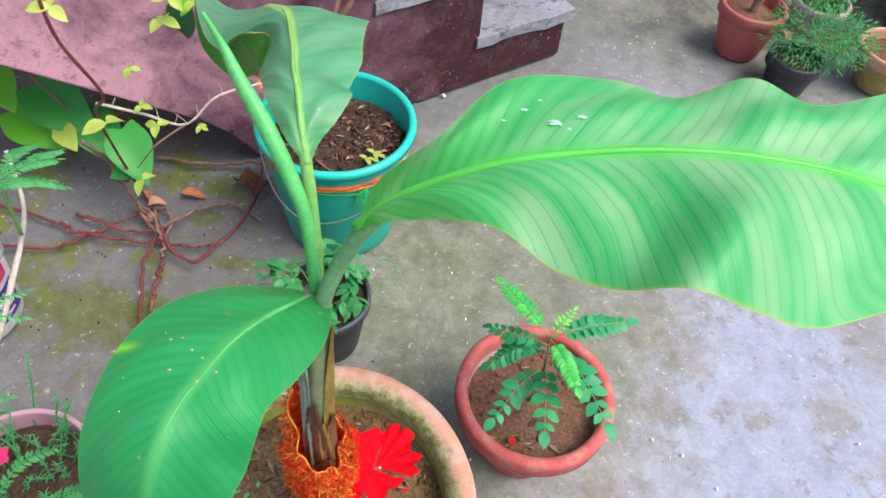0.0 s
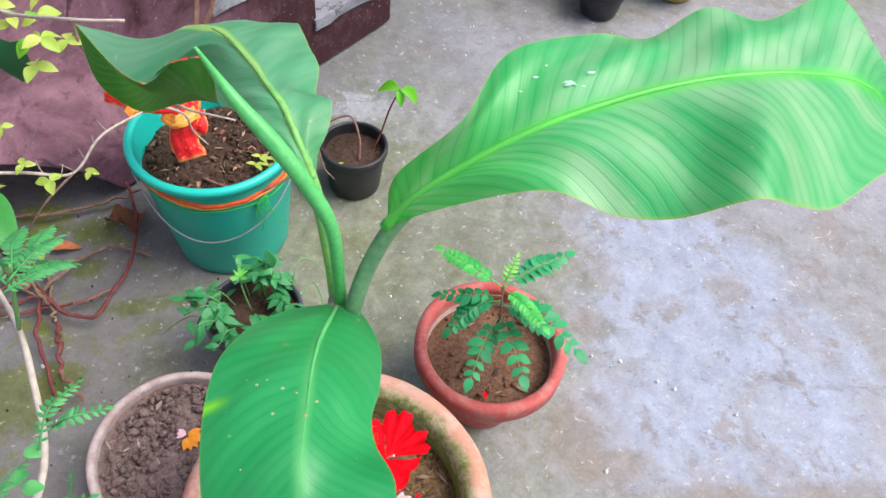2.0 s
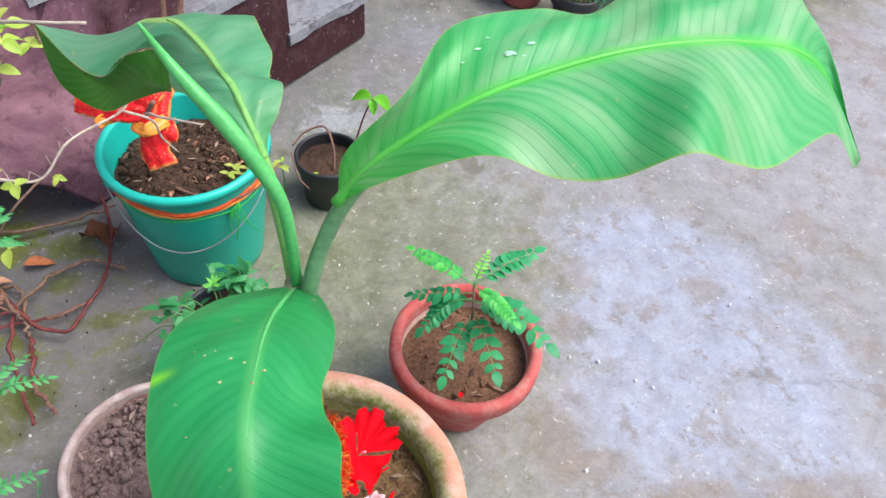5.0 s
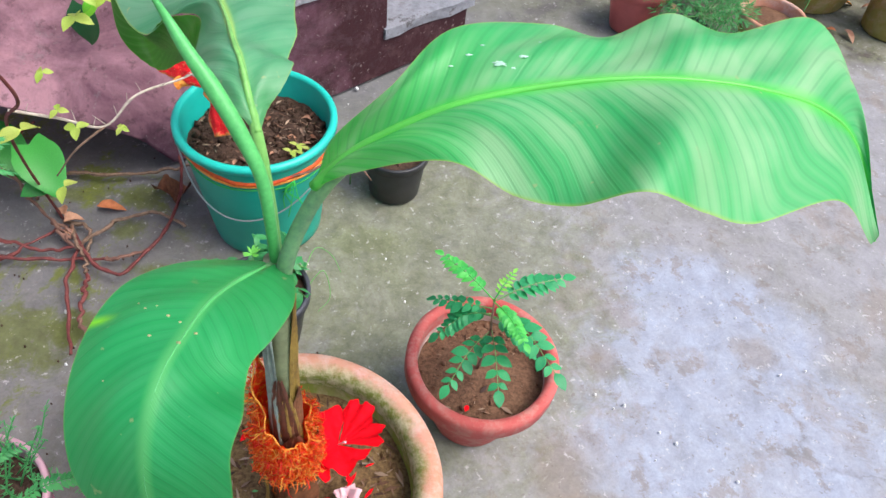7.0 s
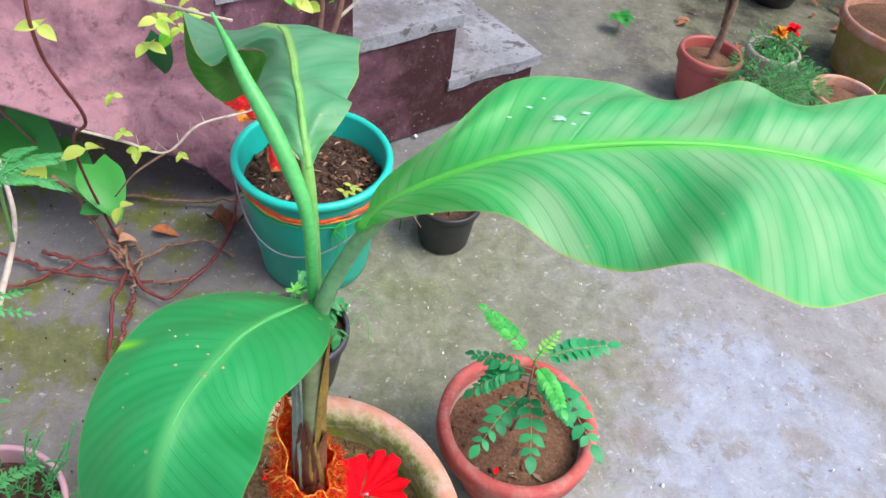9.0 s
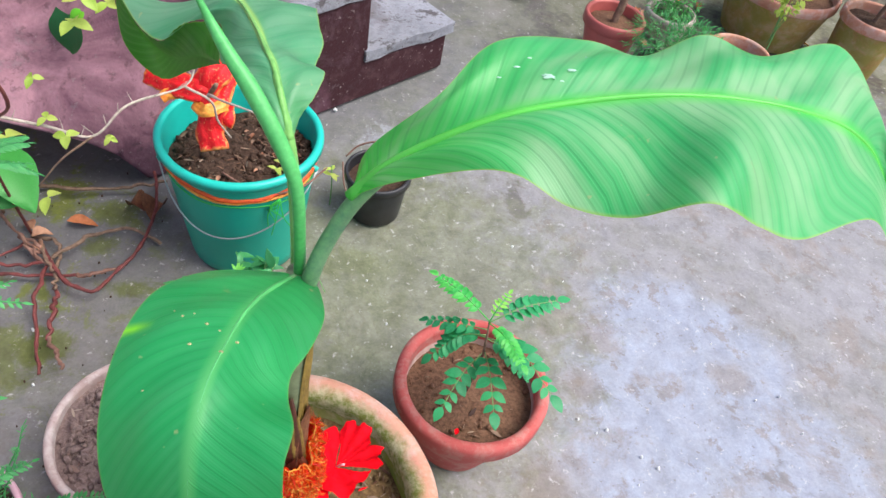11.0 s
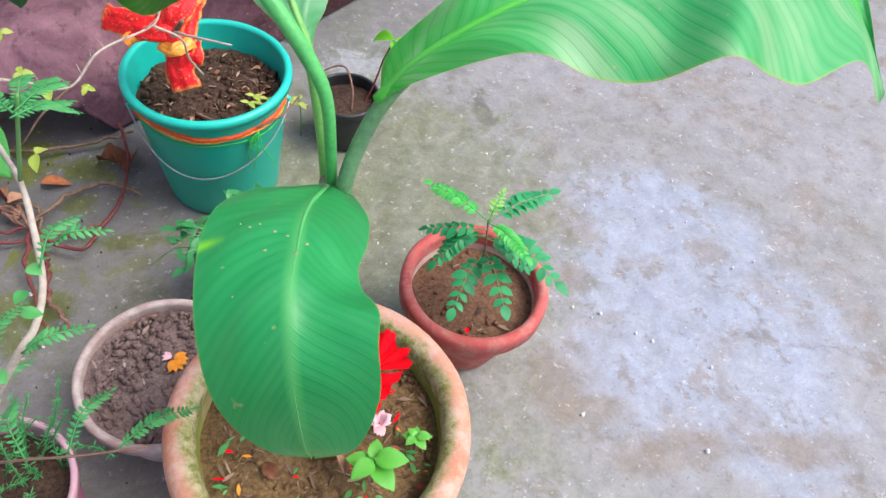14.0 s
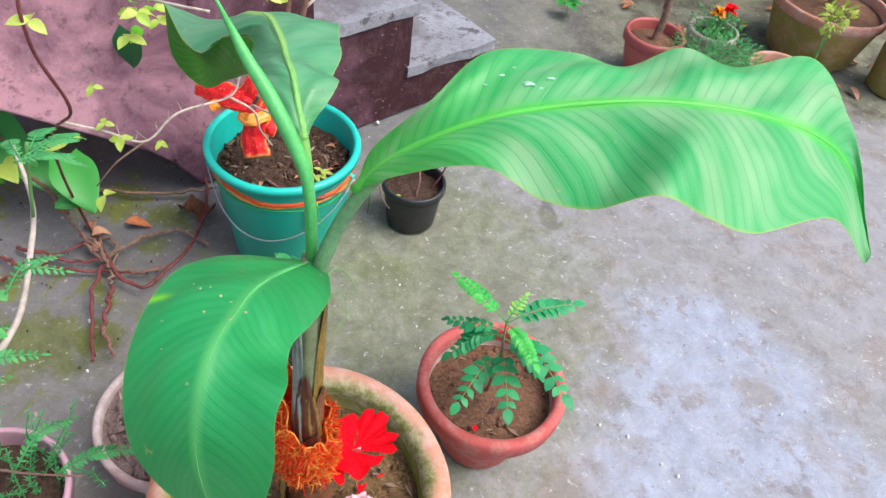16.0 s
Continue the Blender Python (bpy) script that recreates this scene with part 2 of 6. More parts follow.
def banana_leaf(name, top, young, veins=42.0, slant=(0.14, 0.30), pale=0.25, wedge=False, rib=(0.2, 0.55, 0.15), painted_sheen=(0.31, 0.60, 0.28), ribw=0.03, line=0.22, rim=0.7, soft=1.4):
    k = Mat(name, 0.36, spec=0.4)
    k.b.inputs["Coat Weight"].default_value, k.b.inputs["Coat Roughness"].default_value = 0.22, 0.3
    uv = k.n("SeparateXYZ")
    k.link(k.n("UVMap").outputs[0], uv.inputs[0])
    u, v = uv.outputs[0], k.math("ABSOLUTE", k.math("SUBTRACT", k.math("MULTIPLY", uv.outputs[1], 2.0), 1.0))
    lean = k.math("ADD", slant[0], k.math("MULTIPLY", k.math("GREATER_THAN", uv.outputs[1], 0.5), slant[1] - slant[0]))
    lean = k.math("MULTIPLY", lean, k.ramp(u, (0.0, 0.25), (0.45, 1.0)))
    lane = k.math("SUBTRACT", u, k.math("MULTIPLY", k.math("POWER", v, 0.9), lean))
    wave = k.math("SINE", k.math("MULTIPLY", k.math("ADD", lane, k.math("MULTIPLY", k.noise(5, 2), 0.003)), veins * 2 * math.pi))
    fine = k.math("SINE", k.math("MULTIPLY", lane, veins * 9 * math.pi))
    groove, ridge = k.ramp(wave, (0.72, 0.0), (0.98, 1.0)), k.ramp(k.math("MULTIPLY", wave, -1.0), (0.2, 0.0), (0.95, 1.0))
    cloud = k.noise(7, 5, 0.6)
    base = k.mix(k.ramp(cloud, (0.3, 0.0), (0.7, 1.0)), top, tuple(c * 1.25 for c in top))
    base = k.mix(k.ramp(u, (0.0, 0.9), (0.35, 0.0)), base, young)

    def along(scale, across, detail):
        c = k.n("CombineXYZ")
        k.link(k.math("MULTIPLY", lane, scale), c.inputs[0])
        k.link(k.math("MULTIPLY", uv.outputs[1], across), c.inputs[1])
        return k.noise(1.0, detail, 0.55, c.outputs[0])
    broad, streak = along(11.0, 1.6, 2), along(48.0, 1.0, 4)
    # pale sky sheen and darker folds painted into the colour along the veins
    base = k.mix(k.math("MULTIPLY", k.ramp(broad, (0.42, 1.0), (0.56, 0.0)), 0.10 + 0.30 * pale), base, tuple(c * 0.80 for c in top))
    base = k.mix(k.math("MULTIPLY", k.ramp(k.mix(0.25, broad, k.noise(9, 4, 0.6)), (0.46, 0.0), (0.60, 1.0)), pale), base, painted_sheen)
    base = k.mix(k.math("MULTIPLY", k.ramp(streak, (0.35, 0.0), (0.7, 1.0)), 0.05 + 0.10 * pale), base, painted_sheen)
    flank = k.ramp(v, (0.03, 0.0), (0.14, 1.0), (0.9, 0.7))
    base = k.mix(k.math("MULTIPLY", k.math("MULTIPLY", groove, flank), line), base, tuple(c * 0.55 for c in top))
    # vein ridges take some of that painted sheen as well
    base = k.mix(k.math("MULTIPLY", k.math("MULTIPLY", ridge, flank), 0.07 + 0.10 * pale), base, painted_sheen)
    base = k.mix(k.ramp(v, (ribw, 0.55), (ribw + 0.10, 0.0)), base, young)
    base = k.mix(k.ramp(v, (ribw * 0.7, 0.9), (ribw * soft, 0.0)), base, rib)
    if wedge:
        w = k.math("ABSOLUTE", k.math("SUBTRACT", k.math("SUBTRACT", u, k.math("MULTIPLY", v, 0.10)), 0.37))
        w = k.math("MULTIPLY", k.ramp(w, (0.0, 0.9), (0.014, 0.0)), k.ramp(uv.outputs[1], (0.05, 1.0), (0.14, 0.0)))
        base = k.mix(w, base, (0.25, 0.75, 0.02))
    base = k.mix(k.ramp(v, (0.975, 0.0), (1.0, rim)), base, (0.34, 0.50, 0.07))
    base = k.mix(k.ramp(k.noise(60, 3, 0.5), (0.71, 0.0), (0.74, 0.55)), base, (0.42, 0.46, 0.22))
    base = k.mix(k.ramp(k.noise(23, 4, 0.6), (0.70, 0.0), (0.78, 0.3)), base, (0.50, 0.42, 0.20))
    k.colour(base)
    k.rough(k.ramp(cloud, (0.3, 0.34), (0.7, 0.50)))
    k.bump(k.math("ADD", k.math("MULTIPLY", groove, -1.0), k.math("MULTIPLY", fine, 0.10)), 0.20, 0.0008)
    return k.translucent(k.mix(1.0, base, (0.85, 1.0, 0.35), "MULTIPLY"), 0.32).m


def small_leaf(name, a, b, amount=0.3, rough=0.42):
    k = Mat(name, rough, spec=0.45)
    rnd = k.n("ObjectInfo").outputs["Random"]
    isl = k.n("NewGeometry").outputs["Random Per Island"]
    f = k.math("FRACT", k.math("ADD", rnd, isl))
    base = k.mix(f, a, b)
    base = k.mix(k.ramp(k.noise(60, 3), (0.35, 0.0), (0.7, 0.35)), base, tuple(min(1, c * 1.5) for c in b))
    k.colour(base)
    k.bump(k.noise(180, 2), 0.15, 0.001)
    return k.translucent(k.mix(1.0, base, (0.9, 1.0, 0.4), "MULTIPLY"), amount).m


def soil_mat(name, dark, light, scale=40):
    k = Mat(name, 0.92, spec=0.2)
    big, small = k.noise(scale * 0.5, 5, 0.7), k.noise(scale * 4, 4, 0.7)
    base = k.ramp(big, (0.3, dark), (0.55, tuple((a + b) / 2 for a, b in zip(dark, light))), (0.75, light))
    k.colour(k.mix(0.5, base, k.ramp(small, (0.35, tuple(c * 0.5 for c in dark)), (0.7, light))))
    return k.bump(k.mix(0.5, big, small), 0.8, 0.005).m


def terracotta(name, dark, light, moss=0.0, dust=(0.55, 0.42, 0.36), ring=None):
    k = Mat(name, 0.75, spec=0.3)
    p = k.coord()
    big, mid, small = k.noise(7, 6, 0.7, p, 0.4), k.noise(28, 5, 0.7, p), k.noise(160, 3, 0.6, p)
    base = k.ramp(big, (0.32, dark), (0.66, light))
    base = k.mix(k.ramp(mid, (0.46, 0.0), (0.60, 0.7)), base, dust)
    base = k.mix(k.ramp(small, (0.6, 0.0), (0.75, 0.35)), base, tuple(c * 0.45 for c in dark))
    if moss:
        base = k.mix(k.math("MULTIPLY", k.ramp(k.noise(9, 6, 0.75, p, 0.5), (0.44, 0.0), (0.54, 1.0)), moss), base, (0.20, 0.23, 0.04))
    if ring:
        # moss along the inner half of the lip
        q = k.n("SeparateXYZ")
        k.link(k.n("NewGeometry").outputs["Position"], q.inputs[0])
        dx, dy = k.math("SUBTRACT", q.outputs[0], ring[0]), k.math("SUBTRACT", q.outputs[1], ring[1])
        d = k.math("SQRT", k.math("ADD", k.math("MULTIPLY", dx, dx), k.math("MULTIPLY", dy, dy)))
        d = k.math("ADD", d, k.math("MULTIPLY", k.math("SUBTRACT", k.noise(22, 6, 0.75, p), 0.5), 0.045))
        green = k.mix(k.ramp(k.noise(60, 5, 0.75, p), (0.4, 0.0), (0.6, 1.0)), (0.15, 0.19, 0.03), (0.46, 0.42, 0.25))
        base = k.mix(k.ramp(d, (ring[2], 0.95), (ring[2] + 0.016, 0.0)), base, green)
    k.colour(base)
    return k.bump(k.mix(0.5, mid, small), 0.5, 0.003).m


def plain(name, c, rough=0.5, metal=0.0, vary=0.12, scale=25.0, bump=0.08):
    k = Mat(name, rough, metal)
    f = k.noise(scale, 4)
    k.colour(k.mix(k.ramp(f, (0.3, 0.0), (0.75, 1.0)), tuple(x * (1 - vary) for x in c), tuple(min(1, x * (1 + vary)) for x in c)))
    return k.bump(k.noise(scale * 6, 3), bump, 0.001).m


M_FLOOR = concrete_floor()
M_STAIR = stair_paint()
M_CEMENT = worn_cement()
M_WALL = mottled("lime_plaster", (0.40, 0.33, 0.31), (0.55, 0.48, 0.45), 3, 0.85, 0.3)
M_BIGLEAF = banana_leaf("banana_leaf_pale", (0.045, 0.43, 0.13), (0.06, 0.66, 0.02), 42, (0.10, 0.23), 0.60, rib=(0.14, 0.68, 0.08), painted_sheen=(0.36, 0.58, 0.34), ribw=0.02, line=0.28)
M_FRONTLEAF = banana_leaf("banana_leaf_deep", (0.013, 0.30, 0.082), (0.04, 0.39, 0.10), 36, (0.20, 0.20), 0.12, True, rib=(0.09, 0.44, 0.14), painted_sheen=(0.14, 0.46, 0.24), ribw=0.03, line=0.15, rim=0.25, soft=3.6)
M_BACKLEAF = banana_leaf("banana_leaf_bluish", (0.075, 0.33, 0.16), (0.10, 0.42, 0.14), 22, (0.16, 0.16), 0.30, rib=(0.40, 0.66, 0.18), painted_sheen=(0.30, 0.50, 0.34), ribw=0.075, line=0.12)
M_SPEAR = mottled("rolled_leaf", (0.065, 0.38, 0.10), (0.11, 0.48, 0.14), 14, 0.42, 0.1, 200)
M_MIDRIB = plain("leaf_midrib", (0.10, 0.52, 0.07), 0.45)
M_MIDRIB_PALE = plain("leaf_midrib_pale", (0.085, 0.43, 0.13), 0.5)
M_PETIOLE = mottled("banana_petiole", (0.09, 0.23, 0.14), (0.22, 0.42, 0.16), 12, 0.45, 0.1, 150)
M_STEM = mottled("banana_stem", (0.13, 0.12, 0.06), (0.26, 0.33, 0.18), 16, 0.5, 0.25, 80)
M_SHEATH = mottled("dry_sheath", (0.07, 0.022, 0.012), (0.28, 0.11, 0.05), 24, 0.6, 0.4, 140)
M_BIGPOT = terracotta("old_terracotta", (0.50, 0.19, 0.12), (0.64, 0.33, 0.25), 0.12, (0.62, 0.43, 0.38), (-0.093, 0.467, 0.179))
M_POTMOSS = terracotta("mossy_terracotta", (0.17, 0.15, 0.04), (0.32, 0.28, 0.12), 1.0, (0.36, 0.33, 0.17))
M_REDPOT = terracotta("red_painted_clay", (0.40, 0.065, 0.06), (0.54, 0.125, 0.115), 0.0, (0.48, 0.22, 0.19))
M_REDPOTIN = terracotta("red_clay_inside", (0.33, 0.20, 0.17), (0.50, 0.36, 0.32))
M_GREYPOT = terracotta("weathered_clay", (0.36, 0.25, 0.23), (0.50, 0.41, 0.39), 0.0, (0.58, 0.52, 0.50))
M_GREYIN = terracotta("weathered_clay_inside", (0.24, 0.11, 0.09), (0.38, 0.21, 0.18))
M_SOIL = soil_mat("brown_soil", (0.10, 0.05, 0.03), (0.26, 0.145, 0.09))
M_SOILDARK = soil_mat("dark_soil", (0.022, 0.013, 0.009), (0.13, 0.078, 0.055))
M_SOILGREY = soil_mat("grey_soil", (0.15, 0.10, 0.09), (0.33, 0.24, 0.22), 60)
M_SOILMOSS = soil_mat("mossy_soil", (0.09, 0.045, 0.022), (0.30, 0.20, 0.09))
M_TEAL = plain("teal_plastic", (0.005, 0.36, 0.265), 0.38, vary=0.08, scale=9)
M_TEALRIM = plain("teal_plastic_rim", (0.012, 0.50, 0.41), 0.36, vary=0.06)
M_WIRE = plain("galvanised_wire", (0.36, 0.42, 0.43), 0.35, 0.6)
M_BLACK = plain("black_plastic", (0.022, 0.023, 0.027), 0.45, vary=0.35, scale=40)
M_BLACKRIM = plain("worn_black_plastic", (0.06, 0.065, 0.085), 0.5, vary=0.3)


def tinsel(name, c):
    k = Mat(name, 0.35)
    base = k.mix(k.n("NewGeometry").outputs["Random Per Island"], tuple(x * 0.8 for x in c), tuple(min(1, x * 1.2 + 0.03) for x in c))
    return k.colour(base).translucent(base, 0.45).m



def net_cloth():
    k = Mat("red_gold_net", 0.5)
    base = k.mix(k.ramp(k.noise(45, 4), (0.4, 0.0), (0.62, 1.0)), (0.92, 0.02, 0.008), (0.95, 0.10, 0.008))
    base = k.mix(k.ramp(k.noise(170, 3, 0.6, None, 0.8), (0.55, 0.0), (0.62, 0.8)), base, (0.98, 0.38, 0.03))
    base = k.mix(k.ramp(k.noise(90, 3, 0.6), (0.62, 0.0), (0.70, 0.7)), base, (0.35, 0.02, 0.01))
    k.colour(base)
    k.bump(k.mix(0.5, k.noise(120, 4), k.noise(300, 2)), 0.8, 0.004)
    return k.translucent(base, 0.3).m


M_NET = net_cloth()


def bordered_cloth():
    """Red sequin cloth with a gold border along both edges and the end."""
    k = Mat("red_cloth_gold_border", 0.55)
    uv = k.n("SeparateXYZ")
    k.link(k.n("UVMap").outputs[0], uv.inputs[0])
    edge = k.math("MAXIMUM", k.math("ABSOLUTE", k.math("SUBTRACT", k.math("MULTIPLY", uv.outputs[1], 2.0), 1.0)), k.math("SUBTRACT", k.math("MULTIPLY", uv.outputs[0], 2.0), 1.05))
    edge = k.math("ADD", edge, k.math("MULTIPLY", k.math("SUBTRACT", k.noise(30, 3), 0.5), 0.25))
    red = k.mix(k.ramp(k.noise(55, 4), (0.35, 0.0), (0.65, 1.0)), (0.62, 0.002, 0.008), (0.88, 0.008, 0.014))
    red = k.mix(k.ramp(k.noise(190, 2, 0.5), (0.62, 0.0), (0.68, 0.7)), red, (0.85, 0.30, 0.12))
    gold = k.mix(k.ramp(k.noise(130, 4, 0.7), (0.4, 0.0), (0.6, 1.0)), (0.62, 0.05, 0.01), (0.85, 0.40, 0.10))
    k.colour(k.mix(k.ramp(edge, (0.86, 0.0), (0.92, 0.9)), red, gold))
    return k.bump(k.mix(0.5, k.noise(120, 4), k.noise(300, 2)), 0.8, 0.004).m


M_SARI = bordered_cloth()
M_GOLD = mottled("gold_brocade", (0.80, 0.16, 0.015), (0.92, 0.48, 0.08), 90, 0.4, 0.6, 220)
M_ORANGE = tinsel("orange_tinsel", (0.97, 0.16, 0.01))
M_CRIMSON = tinsel("red_tinsel", (0.92, 0.03, 0.01))
M_THREAD = plain("green_thread", (0.03, 0.45, 0.06), 0.6)
M_RIBBON = mottled("red_orange_ribbon", (0.60, 0.02, 0.015), (0.80, 0.16, 0.02), 30, 0.6, 0.3, 150)
M_PINK = plain("pink_petal", (0.85, 0.52, 0.58), 0.6)
M_MAGENTA = plain("magenta_petal", (0.62, 0.03, 0.14), 0.5, vary=0.3)
M_VINE = mottled("red_brown_creeper", (0.10, 0.024, 0.024), (0.24, 0.065, 0.06), 40, 0.6, 0.3)
M_VINEDRY = mottled("dry_tan_creeper", (0.16, 0.075, 0.055), (0.30, 0.17, 0.13), 40, 0.7, 0.4)
M_TWIG = mottled("pale_bark", (0.33, 0.27, 0.22), (0.58, 0.51, 0.44), 50, 0.75, 0.5)
M_TWIGDARK = mottled("brown_bark", (0.12, 0.07, 0.05), (0.30, 0.20, 0.14), 50, 0.8, 0.5)
M_DRYLEAF = mottled("dry_leaf", (0.32, 0.09, 0.03), (0.55, 0.20, 0.08), 40, 0.7, 0.3)
M_DRYPALE = mottled("dry_husk", (0.33, 0.15, 0.09), (0.50, 0.28, 0.18), 40, 0.7, 0.3)
M_CURRY = small_leaf("curry_leaflet", (0.02, 0.25, 0.10), (0.04, 0.36, 0.13), 0.25)
M_CURRYNEW = small_leaf("young_curry_leaflet", (0.04, 0.42, 0.09), (0.10, 0.55, 0.10), 0.3)
M_SHOOT = small_leaf("curry_shoot_leaflet", (0.14, 0.52, 0.06), (0.26, 0.62, 0.10), 0.3)
M_YELLOW = small_leaf("yellow_green_leaf", (0.30, 0.50, 0.05), (0.55, 0.62, 0.15), 0.3)
M_HEART = small_leaf("heart_leaf", (0.02, 0.21, 0.035), (0.055, 0.35, 0.06), 0.3)
M_HEARTLIME = small_leaf("lime_heart_leaf", (0.08, 0.42, 0.02), (0.18, 0.54, 0.03), 0.3)
M_DEEP = small_leaf("dark_leaf", (0.012, 0.10, 0.035), (0.03, 0.17, 0.05), 0.2)
M_FERN = small_leaf("feathery_leaflet", (0.035, 0.26, 0.08), (0.09, 0.38, 0.12), 0.3, 0.5)
M_WEED = small_leaf("weed_leaf", (0.05, 0.30, 0.08), (0.13, 0.46, 0.14), 0.3)
M_POTWEED = small_leaf("pot_weed_leaf", (0.025, 0.20, 0.07), (0.06, 0.34, 0.11), 0.3)
M_GREENSTEM = plain("green_stem", (0.14, 0.34, 0.10), 0.5)
M_WHITE = plain("white_plastic", (0.72, 0.71, 0.74), 0.45, vary=0.06)
M_PURPLE = plain("purple_print", (0.07, 0.02, 0.22), 0.5)
M_PINKPOT = plain("pink_plastic", (0.62, 0.16, 0.33), 0.42, vary=0.1)
M_PINKRIM = plain("pale_pink_plastic", (0.55, 0.32, 0.38), 0.45, vary=0.1)
M_FARRED = plain("faded_red_plastic", (0.42, 0.10, 0.09), 0.5, vary=0.2, scale=14)
M_OCHRE = terracotta("ochre_clay", (0.26, 0.16, 0.05), (0.40, 0.27, 0.10), 0.5, (0.42, 0.30, 0.18))
M_MARIGOLD = plain("marigold_petal", (0.85, 0.30, 0.01), 0.6, vary=0.2)
M_SPECK = plain("white_grit", (0.85, 0.85, 0.85), 0.6)
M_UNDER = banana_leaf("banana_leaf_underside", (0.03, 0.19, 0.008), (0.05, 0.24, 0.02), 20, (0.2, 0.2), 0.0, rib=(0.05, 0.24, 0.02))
M_PETIOLE2 = mottled("young_petiole", (0.13, 0.40, 0.09), (0.24, 0.52, 0.14), 20, 0.45, 0.1, 150)
M_PETAL = mottled("hibiscus_petal", (0.85, 0.002, 0.008), (0.97, 0.004, 0.018), 40, 0.8, 0.3, 160, 0.1)
M_SPROUT = small_leaf("sprout_leaf", (0.10, 0.45, 0.05), (0.18, 0.58, 0.10), 0.3)
M_DROPPING = plain("dropping_stain", (0.36, 0.60, 0.46), 0.7)
M_SPOT = plain("dried_speck", (0.36, 0.38, 0.17), 0.7, vary=0.3)
M_SHEATHDARK = mottled("dark_sheath", (0.045, 0.012, 0.008), (0.14, 0.04, 0.022), 30, 0.4, 0.3, 140)
M_SHEATHOLIVE = mottled("olive_sheath", (0.16, 0.09, 0.02), (0.40, 0.27, 0.06), 26, 0.5, 0.3, 140)
M_SHEATHGREY = mottled("grey_green_sheath", (0.20, 0.25, 0.21), (0.34, 0.42, 0.38), 20, 0.5, 0.2, 120)


def litter(name, *cols):
    k = Mat(name, 0.85, spec=0.25)
    isl = k.n("NewGeometry").outputs["Random Per Island"]
    k.colour(k.ramp(isl, *[(i / (len(cols) - 1), c) for i, c in enumerate(cols)]))
    return k.bump(k.noise(150, 3), 0.3, 0.001).m


M_LITTER = litter("leaf_litter", (0.08, 0.04, 0.025), (0.24, 0.15, 0.10), (0.11, 0.05, 0.03), (0.40, 0.30, 0.22), (0.16, 0.08, 0.05), (0.05, 0.03, 0.025))
M_STRAW = litter("grey_litter", (0.30, 0.22, 0.19), (0.48, 0.40, 0.34), (0.20, 0.13, 0.11), (0.55, 0.46, 0.36))

# ---- building helpers ----
rng = random.Random(7)


def V(*a):
    return Vector(a)


def thing(name, at, label, category, group="", kind=""):
    ob = new(name)
    ob.empty_display_size = 0.05
    ob.location = at
    return tagged(ob, label, category, group, kind)


def root_of(ob):
    while ob.parent:
        ob = ob.parent
    return ob


def mesh(name, verts, faces, mat, uvs=None, smooth=True):
    me = bpy.data.meshes.new(name)
    me.from_pydata([tuple(v) for v in verts], [], faces)
    me.materials.append(mat)
    if uvs:
        lay = me.uv_layers.new(name="UVMap")
        for lp in me.loops:
            lay.data[lp.index].uv = uvs[lp.vertex_index]
    if smooth:
        me.polygons.foreach_set("use_smooth", [True] * len(me.polygons))
    me.update()
    return me


def put(name, data, parent, label="", m=None):
    """Links a mesh as one part; its vertices are in world places, or m places it in the world."""
    ob = new(name, data)
    ob.parent = parent
    o = root_of(parent).location
    ob.matrix_basis = Matrix.Translation(-o) @ (m if m is not None else Matrix.Identity(4))
    if parent.parent:
        ob.matrix_basis = (m if m is not None else Matrix.Identity(4))
    return tagged(ob, label)


def part(name, geo, mat, parent, label="", uvs=None, smooth=True):
    return put(name, mesh(name, geo[0], geo[1], mat, uvs, smooth), parent, label)


def join(*geos):
    vs, fs = [], []
    for g in geos:
        k = len(vs)
        vs += list(g[0])
        fs += [tuple(i + k for i in f) for f in g[1]]
    return vs, fs


def moved(geo, m):
    return [m @ Vector(v) for v in geo[0]], geo[1]


def spline(pts, n):
    """n points of a smooth curve through pts."""
    p = [Vector(q) for q in pts]
    p = [p[0] * 2 - p[1]] + p + [p[-1] * 2 - p[-2]]
    out, last = [], len(p) - 3
    for i in range(n):
        s = i / (n - 1) * last
        k = min(int(s), last - 1)
        t = s - k
        a, b, c, d = p[k:k + 4]
        out.append(0.5 * (2 * b + (c - a) * t + (2 * a - 5 * b + 4 * c - d) * t * t + (3 * b - a - 3 * c + d) * t ** 3))
    return out


